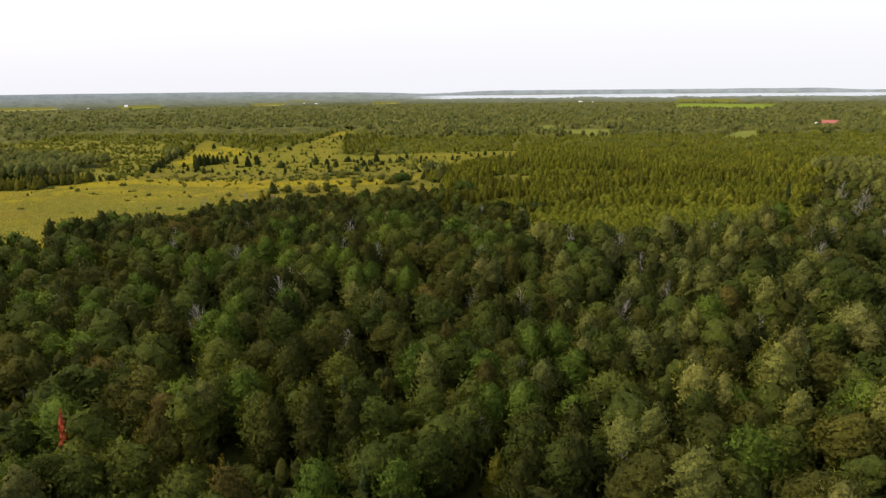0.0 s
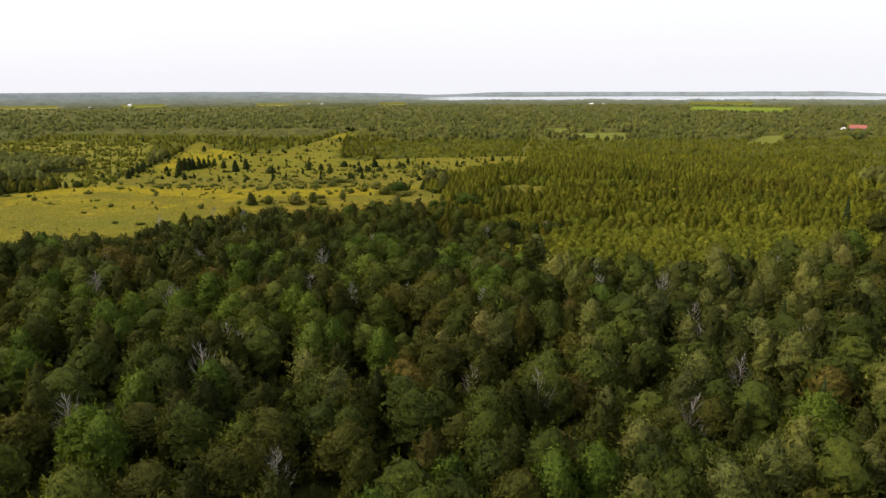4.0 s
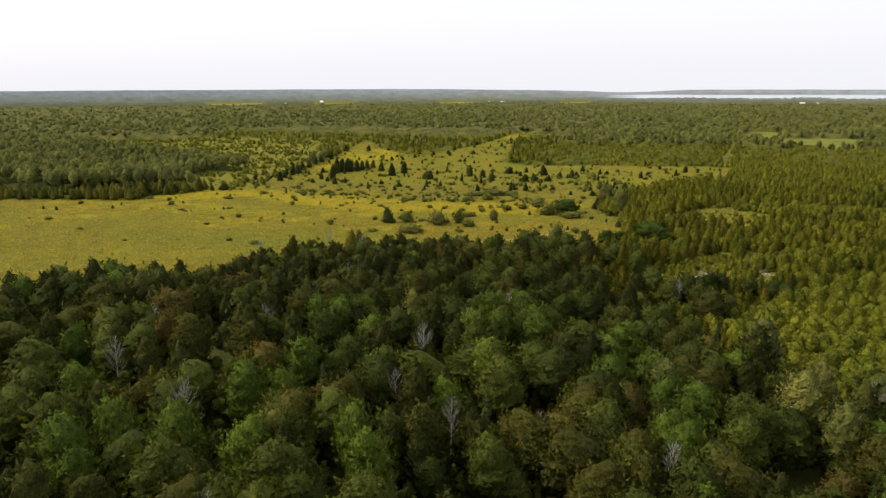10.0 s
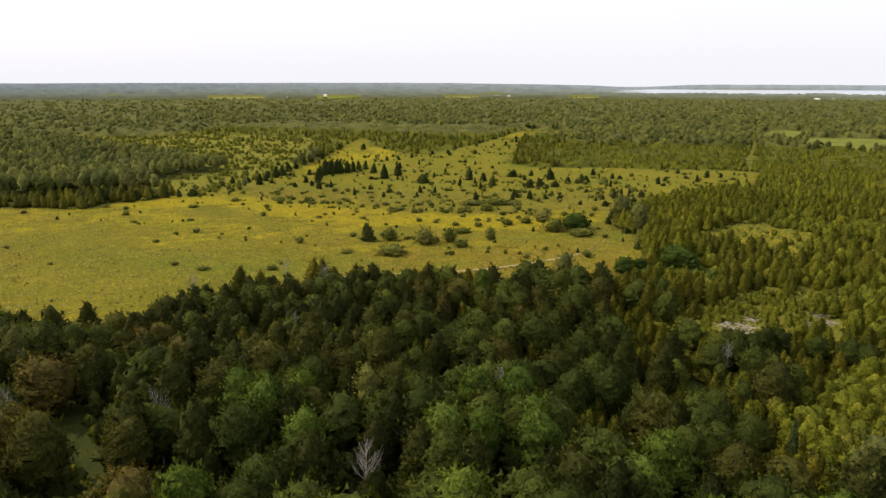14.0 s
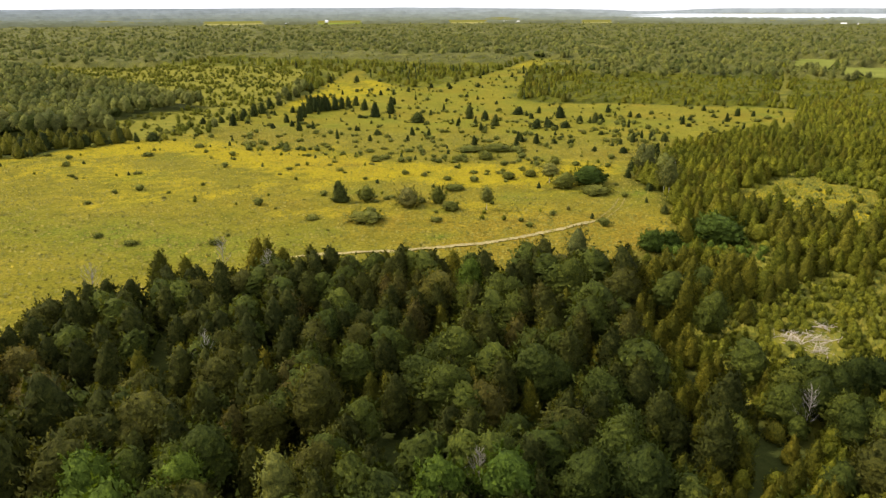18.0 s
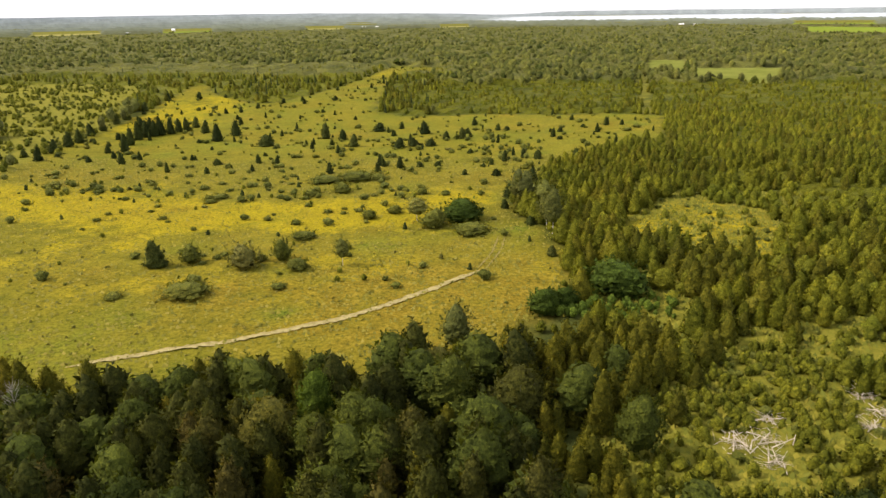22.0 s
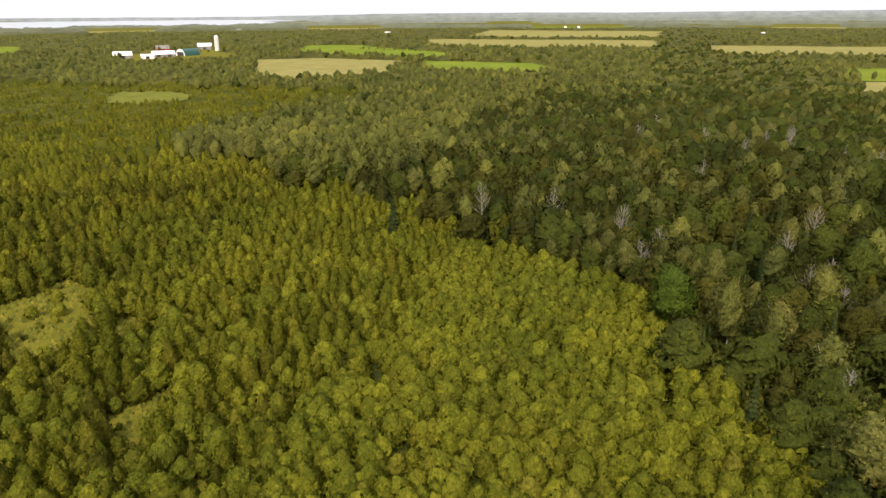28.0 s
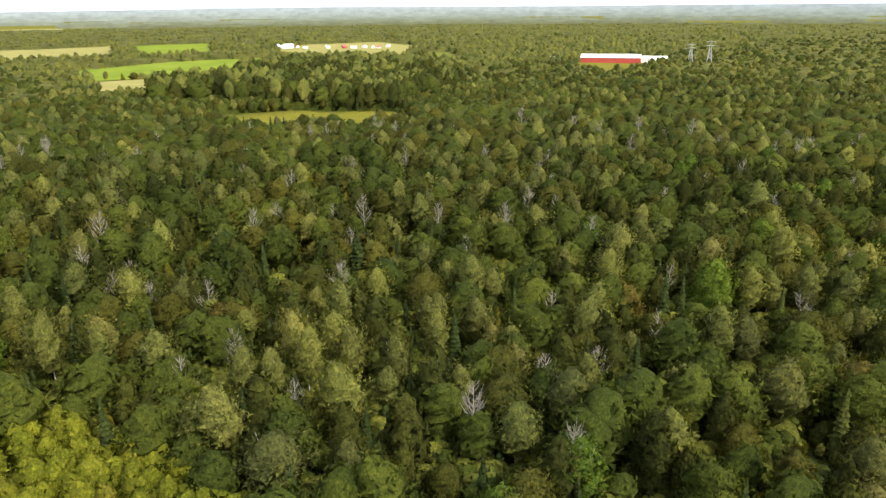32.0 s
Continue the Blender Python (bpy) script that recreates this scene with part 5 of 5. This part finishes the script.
    # lesser trees that close the young stands
    x, y = rng.uniform(8, 165, 4200), rng.uniform(202, 330, 4200)
    q = (inside(YELLOW, x, y) | ((x > 42) & (y > 262) & (rng.random_sample(4200) < 0.22))) & ~open_land(x, y) & ~inside(CLEARING, x, y)
    u = rng.random_sample(q.sum())
    joined_forest("thicket", np.where(u < 0.7, "poplar", "alder"), x[q], y[q], rng.uniform(0.45, 0.78, q.sum()), 2, rng, "close young thicket")
    # low growth that fills the gaps of the mixed woods
    x, y = rng.uniform(-90, 150, 3000), rng.uniform(40, 235, 3000)
    q = ~inside(YELLOW, x, y) & (view_distance(x, y) < 150)
    u = rng.random_sample(q.sum())
    joined_forest("saplings", np.where(u < 0.5, "ash", np.where(u < 0.8, "maple", "alder")), x[q], y[q], rng.uniform(0.22, 0.42, q.sum()), 2, rng, "shaded low growth")
    x, y = rng.uniform(10, 120, 3600), rng.uniform(85, 240, 3600)
    q = ~inside(YELLOW, x, y) & (x > 14 + 0.15 * (y - 95)) & (view_distance(x, y) < 170)
    u = rng.random_sample(q.sum())
    joined_forest("understorey", np.where(u < 0.6, "willow", np.where(u < 0.85, "maple", "spruce")), x[q], y[q], np.where(u < 0.6, 1.0 + 0.9 * u, 0.22 + 0.3 * rng.random_sample(q.sum())), 2, rng, "green understorey")
    for i in range(70):
        x, y = rng.uniform(36, 84), rng.uniform(112, 205)
        if not inside(YELLOW, x, y) and x > 40 + 0.12 * (y - 112):
            h = rng.uniform(5.5, 9.0)
            plant_sized("spruce", x, y, h, h * rng.uniform(0.24, 0.32), rng)


build_meadow()


def flower_material(name, stops):
    m, n, l, p = material(name, 0.8, 0.1)
    geo = n.new("ShaderNodeNewGeometry")
    r = ramp(n, stops)
    l.new(geo.outputs["Random Per Island"], r.inputs[0])
    l.new(r.outputs[0], p.inputs["Base Color"])
    return m


def tufts(name, x, y, tall, wide, mat, rng, label):
    """Low pointed tussocks, as one object."""
    k = len(x)
    z = height(x, y)
    a = rng.uniform(0, 6.283, k)
    w, h = wide * rng.uniform(0.5, 1.3, k), tall * rng.uniform(0.5, 1.3, k)
    ring = [np.stack([x + w * np.cos(a + q * 2.094) * rng.uniform(0.6, 1.2, k), y + w * np.sin(a + q * 2.094) * rng.uniform(0.6, 1.2, k), z - 0.05], -1) for q in range(3)]
    top = np.stack([x + rng.normal(0, 0.3, k) * w, y + rng.normal(0, 0.3, k) * w, z + h], -1)
    v = np.stack(ring + [top], 1).reshape(-1, 3)
    f = (np.arange(k)[:, None, None] * 4 + np.array([(0, 1, 3), (1, 2, 3), (2, 0, 3)])[None]).reshape(-1, 3)
    nrm = unit(np.repeat(rng.normal(0, 0.2, (k, 3)), 4, 0) + (0, 0, 1))
    tagged(new(name, mesh_of(name, v, f, mat, True, nrm)), label, "plants", kind="stuff")


def build_tufts():
    rng = np.random.RandomState(5)
    x, y = rng.uniform(-300, 90, 125000), rng.uniform(200, 470, 125000)
    ok = inside(MEADOW, x, y) | inside(SUNNY, x, y)
    x, y = x[ok], y[ok]
    b = bloom(x, y) + 0.35 * waves(x, y, 9, 61) - 0.6 * sere(x, y)
    q = rng.random_sample(len(x)) < np.clip(b * 1.3 - 0.7, 0.01, 0.4)
    tufts("goldenrod", x[q], y[q], 0.4, 0.34, flower_material("goldenrod", [(0.0, (0.130, 0.116, 0.012)), (0.4, (0.190, 0.154, 0.011)), (1.0, (0.255, 0.196, 0.011))]), rng, "yellow goldenrod in drifts over the meadow")
    q = rng.random_sample(len(x)) < np.clip(0.75 - b, 0.05, 0.6)
    tufts("meadow_grass", x[q], y[q], 0.4, 0.45, flower_material("meadow_grass", [(0.0, (0.086, 0.086, 0.012)), (0.6, (0.130, 0.118, 0.016)), (1.0, (0.185, 0.156, 0.028))]), rng, "tufts of rough olive meadow grass")


build_tufts()


def build_ferns():
    rng = np.random.RandomState(6)
    x, y = rng.uniform(-8, 132, 42000), rng.uniform(256, 432, 42000)
    q = (inside(YOUNG, x, y) | inside(CLEARING, x, y)) & (waves(x, y, 14, 71) > -0.5)
    tufts("ferns", x[q], y[q], 0.6, 0.5, flower_material("fern_green", [(0.0, (0.066, 0.078, 0.010)), (0.5, (0.115, 0.118, 0.014)), (1.0, (0.185, 0.162, 0.021))]), rng, "ferns and rough grass between the young trees")


build_ferns()

# ---- dirt track across the meadow ----
TRACK = [(-77, 299), (-71, 302), (-60, 307), (-54, 310), (-47, 314), (-39, 319), (-33, 325), (-27, 332), (-21, 339), (-17, 344)]
TRAIL = [(-17, 344), (-14, 356), (-13, 368)]


def ribbon(line, width, lift, rng, ragged):
    p = np.array(line, float)
    seg = np.concatenate([[0], np.cumsum(np.hypot(*np.diff(p, axis=0).T))])
    t = np.arange(0, seg[-1], 0.6)
    # rounded bends
    c = np.stack([np.interp(t, seg, p[:, 0]), np.interp(t, seg, p[:, 1])], 1)
    for _ in range(40):
        c[1:-1] = 0.5 * c[1:-1] + 0.25 * (c[2:] + c[:-2])
    d = np.gradient(c, axis=0)
    d /= np.linalg.norm(d, axis=1)[:, None]
    nrm = np.stack([-d[:, 1], d[:, 0]], 1)
    cols = 5
    rows = []
    for j in range(cols):
        u = j / (cols - 1) - 0.5
        w = width * np.clip(np.minimum(t, t[-1] - t) / 5 + 0.25, 0, 1) * u * (1 + ragged * rng.normal(0, 1, len(c)) * (abs(u) == 0.5))
        q = c + nrm * w[:, None]
        rows.append(np.column_stack([q, height(q[:, 0], q[:, 1]) + 0.12 * waves(q[:, 0], q[:, 1], 14, 8) + lift * (1 - 0.5 * (abs(u) == 0.25))]))
    v = np.concatenate(rows)
    k = len(c)
    f = [(j * k + i, j * k + i + 1, (j + 1) * k + i + 1, (j + 1) * k + i) for j in range(cols - 1) for i in range(k - 1)]
    return v, f


def build_track():
    rng = np.random.RandomState(2)
    sand = rough_material("track_sand", (0.15, 0.12, 0.035), (0.30, 0.25, 0.105), 0.9, 0.95, 0.4)
    v, f = ribbon(TRACK, 1.35, 0.17, rng, 0.22)
    tagged(new("dirt_track", mesh_of("dirt_track", v, f, sand, True)), "pale sandy dirt track curving across the meadow", "track", kind="structure")
    worn = rough_material("worn_grass", (0.12, 0.10, 0.018), (0.19, 0.15, 0.04), 0.8, 0.95, 0.4)
    for off in (-0.8, 0.8):
        v, f = ribbon([(x + off, y) for x, y in TRAIL], 0.35, 0.10, rng, 0.3)
        tagged(new("wheel_rut", mesh_of("wheel_rut", v, f, worn, True)), "faint worn wheel rut in the meadow grass", "track", kind="structure")


build_track()

# ---- brush and log piles in the clearing ----
def part(name, me, parent, label=""):
    ob = new(name, me)
    ob.parent = parent
    return tagged(ob, label) if label else ob


def build_log_piles():
    rng = np.random.RandomState(9)
    wood = rough_material("weathered_log", (0.26, 0.22, 0.165), (0.50, 0.44, 0.36), 2.0)
    for x, y, spread, count in LOG_PILES:
        root = new("log_pile")
        root.matrix_basis = pose(x, y, float(height(x, y)))
        for i in range(count):
            a, ln, r = rng.normal(0.9, 0.7), rng.uniform(1.4, 3.8), rng.uniform(0.035, 0.09)
            cx, cy, cz = rng.normal(0, spread * 0.5), rng.normal(0, spread * 0.4), 0.2 + 0.6 * rng.random_sample()
            d = np.array((math.cos(a), math.sin(a), rng.uniform(-0.12, 0.2)))
            line = [np.array((cx, cy, cz)) + d * ln * s for s in (-0.5, 0.0, 0.5)]
            part("log", mesh_of("log", *tube(line, (r, r * 0.9, r * 0.7), 6), wood, True), root)
        twigs = []
        for i in range(45):
            a, ln = rng.uniform(0, 6.283), rng.uniform(0.6, 1.8)
            p = np.array((rng.normal(0, spread * 0.5), rng.normal(0, spread * 0.5), rng.uniform(0.1, 0.7)))
            twigs.append(tube([p, p + np.array((math.cos(a), math.sin(a), rng.uniform(-0.2, 0.5))) * ln], (0.035, 0.015), 3))
        tagged(part("brushwood", mesh_of("brushwood", *join(twigs), wood, True), root), "tangled pale twigs", kind="stuff")
        tagged(root, "pile of pale weathered logs and brushwood on the grass", "log pile", "log piles in the clearing")


build_log_piles()

# ---- farms and far buildings ----
WHITE = rough_material("white_paint", (0.70, 0.70, 0.68), (0.84, 0.84, 0.82), 0.6, 0.6, 0.05)
METAL_ROOF = rough_material("pale_metal_roof", (0.66, 0.67, 0.68), (0.82, 0.82, 0.82), 0.4, 0.45, 0.05)
RED = rough_material("barn_red", (0.30, 0.04, 0.03), (0.42, 0.07, 0.05), 0.5, 0.7, 0.05)
GREY = rough_material("weathered_board", (0.16, 0.15, 0.14), (0.26, 0.25, 0.23), 0.6, 0.8, 0.1)
ROOF_RED = rough_material("red_shingle", (0.22, 0.07, 0.05), (0.34, 0.12, 0.09), 0.8, 0.85, 0.1)
ROOF_GREEN = rough_material("green_metal_roof", (0.03, 0.14, 0.10), (0.05, 0.20, 0.15), 0.5, 0.5, 0.05)
CONCRETE = rough_material("silo_concrete", (0.55, 0.53, 0.48), (0.70, 0.68, 0.62), 0.8, 0.8, 0.1)
STEEL = rough_material("galvanised_steel", (0.30, 0.31, 0.32), (0.45, 0.46, 0.47), 1.0, 0.5, 0.05, 0.6)
# near-black panels for doors and windows, the dark inside put into colour
DARK = rough_material("dark_opening", (0.03, 0.03, 0.03), (0.06, 0.06, 0.06), 1.0)


def box(x0, x1, y0, y1, z0, z1):
    v = np.array([(x, y, z) for x in (x0, x1) for y in (y0, y1) for z in (z0, z1)], float)
    return v, np.array([(0, 1, 3), (0, 3, 2), (4, 6, 7), (4, 7, 5), (0, 4, 5), (0, 5, 1), (2, 3, 7), (2, 7, 6), (0, 2, 6), (0, 6, 4), (1, 5, 7), (1, 7, 3)])


def gable(length, width, eaves, ridge, over=0.5, thick=0.25):
    """Walls with gables, and a two-sided roof with thickness."""
    a, b = length / 2, width / 2
    wv = np.array([(-a, -b, -0.5), (a, -b, -0.5), (a, b, -0.5), (-a, b, -0.5), (-a, -b, eaves), (a, -b, eaves), (a, b, eaves), (-a, b, eaves), (-a, 0, ridge), (a, 0, ridge)], float)
    wf = np.array([(0, 1, 5), (0, 5, 4), (2, 3, 7), (2, 7, 6), (1, 2, 6), (1, 6, 5), (3, 0, 4), (3, 4, 7), (5, 6, 9), (7, 4, 8)])
    A, B = a + over, b + over
    low = eaves - over * (ridge - eaves) / b
    rv, rf = [], []
    for s in (-1, 1):
        k = len(rv)
        for dz in (0.05, thick):
            rv += [(-A, s * B, low + dz), (A, s * B, low + dz), (A, 0, ridge + dz), (-A, 0, ridge + dz)]
        for q in ((0, 1, 2, 3), (4, 5, 6, 7), (0, 1, 5, 4), (1, 2, 6, 5), (3, 0, 4, 7)):
            rf += [(k + q[0], k + q[1], k + q[2]), (k + q[0], k + q[2], k + q[3])]
    return (wv, wf), (np.array(rv, float), np.array(rf))


def building(name, x, y, turn, length, width, eaves, ridge, wall_mat, roof_mat, label, category, doors=1, windows=0, group=""):
    root = new(name)
    wall, roof = gable(length, width, eaves, ridge)
    part("wall", mesh_of("wall", *wall, wall_mat), root)
    part("roof", mesh_of("roof", *roof, roof_mat), root)
    for i in range(doors):
        cx = (i - (doors - 1) / 2) * length / max(doors, 1)
        dw, dh = (2.0, min(eaves * 0.9, 3.6)) if name != "house" else (0.5, 2.1)
        part("door", mesh_of("door", *box(cx - dw, cx + dw, -width / 2 - 0.12, -width / 2 + 0.05, 0, dh), DARK), root, "dark doorway")
    for i in range(windows):
        cx = (i - (windows - 1) / 2) * length / windows + 1.2
        for s in (-1, 1):
            part("window", mesh_of("window", *box(cx - 0.6, cx + 0.6, s * width / 2 - 0.08, s * width / 2 + 0.08, 1.0, 2.2), DARK), root)
    root.matrix_basis = pose(x, y, float(height(x, y)), 0, 0, turn)
    return tagged(root, label, category, group)


def build_farm():
    far = "farm buildings"
    building("barn", 700, 815, -50, 20, 12, 4.0, 8.0, GREY, METAL_ROOF, "grey barn with a pale metal roof behind hedges", "barn", 1, 0, far)
    building("shed", 705, 785, -55, 14, 8, 3.2, 5.0, WHITE, METAL_ROOF, "low white farm shed with metal roof", "shed", 1, 0, far)
    building("shed", 735, 786, -48, 25, 15, 3.4, 7.0, GREY, METAL_ROOF, "long grey farm shed with broad pale roof", "shed", 2, 0, far)
    building("barn", 820, 850, -40, 16, 10, 5, 9, RED, GREY, "dark red wooden barn among trees", "barn", 1, 0, far)
    building("barn", 890, 832, -60, 18, 11, 5, 9, GREY, METAL_ROOF, "weathered grey barn with pale roof beside the silo", "barn", 1, 0, far)
    # arched hall
    root = new("arched_barn")
    r, half, n = 8.0, 12.0, 14
    ring = lambda s, rad: [(s, rad * math.cos(i * math.pi / n), rad * math.sin(i * math.pi / n)) for i in range(n + 1)]
    v = np.array(ring(-half, r) + ring(half, r) + ring(-half, r - 0.3) + ring(half, r - 0.3))
    k = n + 1
    f = []
    for i in range(n):
        for a, b in ((0, k), (2 * k, 3 * k), (0, 2 * k), (k, 3 * k)):
            f += [(a + i, a + i + 1, b + i + 1), (a + i, b + i + 1, b + i)]
    part("roof", mesh_of("roof", v, f, ROOF_GREEN, True), root, "dark green arched roof")
    for s in (-half - 0.2, half):
        v = np.array([(s, 0, 0)] + [(s, y, z) for _, y, z in ring(0, r + 0.1)])
        part("end_wall", mesh_of("end_wall", v, [(0, i, i + 1) for i in range(1, k)], WHITE), root, "white rounded end wall")
    # dark panel painted as the unlit opening of the arch
    part("door", mesh_of("door", *box(-half - 0.5, -half - 0.25, -5.6, 5.6, 0, 4.6), DARK), root)
    root.matrix_basis = pose(770, 776, float(height(770, 776)), 0, 0, -14)
    tagged(root, "arched barn with a dark green roof and white end", "barn", far)
    # silo
    root = new("silo")
    z = np.array([(0, 0, -0.5), (0, 0, 7), (0, 0, 14), (0, 0, 18)])
    part("shaft", mesh_of("shaft", *tube(z, (3, 3, 3, 3), 20), CONCRETE, True), root)
    part("dome", mesh_of("dome", *tube([(0, 0, 18), (0, 0, 19.3), (0, 0, 20.2), (0, 0, 20.6)], (3.05, 2.5, 1.4, 0.05), 20), METAL_ROOF, True), root, "pale metal dome")
    for i in range(6):
        part("hoop", mesh_of("hoop", *tube([(0, 0, 1.5 + i * 3), (0, 0, 1.75 + i * 3)], (3.08, 3.08), 20), STEEL, True), root)
    root.matrix_basis = pose(868, 798, float(height(868, 798)))
    tagged(root, "tall cream concrete silo with a domed top", "silo", far)
    # homestead
    building("house", 466, 858, -36, 17, 9, 3.4, 6.8, GREY, ROOF_RED, "low house with a red shingle roof among trees", "house", 1, 4, "homestead")
    building("shed", 448, 856, 50, 9, 6, 2.6, 4.2, WHITE, METAL_ROOF, "small white shed beside the house", "shed", 1, 0, "homestead")
    building("shed", 436, 868, 70, 10, 6, 2.6, 4.2, GREY, GREY, "small weathered grey shed", "shed", 1, 0, "homestead")
    # red hall and its yard
    building("warehouse", 420, -350, 36, 56, 20, 4.8, 7.4, RED, WHITE, "long red hall with a broad white roof in the forest", "warehouse", 3, 0)
    building("shed", 390, -378, 36, 24, 12, 4.2, 6.0, WHITE, WHITE, "lower white wing beside the red hall", "shed", 2, 0)
    building("shed", 462, -318, 36, 10, 8, 3.2, 4.8, RED, WHITE, "small red shed with white roof", "shed", 1, 0)
    # works at the edge of the far field
    building("warehouse", 862, -238, 70, 20, 11, 4.0, 6.0, WHITE, METAL_ROOF, "white hall with pale roof behind a green field", "warehouse", 2, 0, "works yard")
    rng = np.random.RandomState(4)
    for i in range(11):
        u = i / 10
        building("shed", 850 - 80 * u + rng.uniform(-22, 22), -262 - 84 * u + rng.uniform(-22, 22), rng.uniform(0, 180), rng.uniform(5, 8), rng.uniform(3.5, 5), 2.2, 3.4,
                 RED if i in (3, 6) else WHITE, METAL_ROOF if i % 3 else ROOF_RED, "small red storage shed in a works yard" if i in (3, 6) else "small white storage shed in a works yard", "shed", 1, 0, "works yard")


def build_pylons():
    for x, y, h in ((338, -355, 20), (318, -352, 23)):
        root = new("pylon")
        legs = [(sx * 2.4, sy * 2.4) for sx in (-1, 1) for sy in (-1, 1)]
        for lx, ly in legs:
            part("leg", mesh_of("leg", *tube([(lx, ly, -0.5), (lx * 0.35, ly * 0.35, h * 0.7), (lx * 0.2, ly * 0.2, h)], (0.22, 0.18, 0.12), 4), STEEL), root)
        for i in range(5):
            z0, z1 = h * i * 0.15, h * (i + 1) * 0.15
            s0, s1 = 2.4 * (1 - 0.93 * z0 / h), 2.4 * (1 - 0.93 * z1 / h)
            for a, b in (((-s0, -s0), (s1, -s1)), ((s0, -s0), (-s1, -s1)), ((-s0, s0), (s1, s1)), ((s0, s0), (-s1, s1))):
                part("brace", mesh_of("brace", *tube([(*a, z0), (*b, z1)], (0.10, 0.10), 3), STEEL), root)
        for z, w in ((h * 0.8, 5.0), (h * 0.95, 4.0)):
            part("crossarm", mesh_of("crossarm", *tube([(-w, 0, z), (0, 0, z + 0.5), (w, 0, z)], (0.12, 0.28, 0.12), 4), STEEL), root)
        root.matrix_basis = pose(x, y, float(height(x, y)), 0, 0, 35)
        tagged(root, "grey steel lattice pylon above the treetops", "pylon", "pylons")


def build_far_houses():
    rng = np.random.RandomState(15)
    spots = [(-27, 1990), (-29, 1960), (-12, 2090), (-11, 2060), (-26, 2300), (12, 2000), (13, 1960), (38, 1790), (58, 2000), (69, 1600), (83, 2080), (84, 2060), (97, 1530)]
    for a, r in spots:
        x, y = CX + r * math.sin(radians(a)), CY + r * math.cos(radians(a))
        building("house", x, y, rng.uniform(0, 180), rng.uniform(9, 16), rng.uniform(7, 9), 3.6, 6.5, WHITE, METAL_ROOF if rng.random_sample() < 0.6 else GREY,
                 "far white farmhouse among the trees", "house", 1, 0, "far farmhouses")


build_farm()
build_pylons()
build_far_houses()
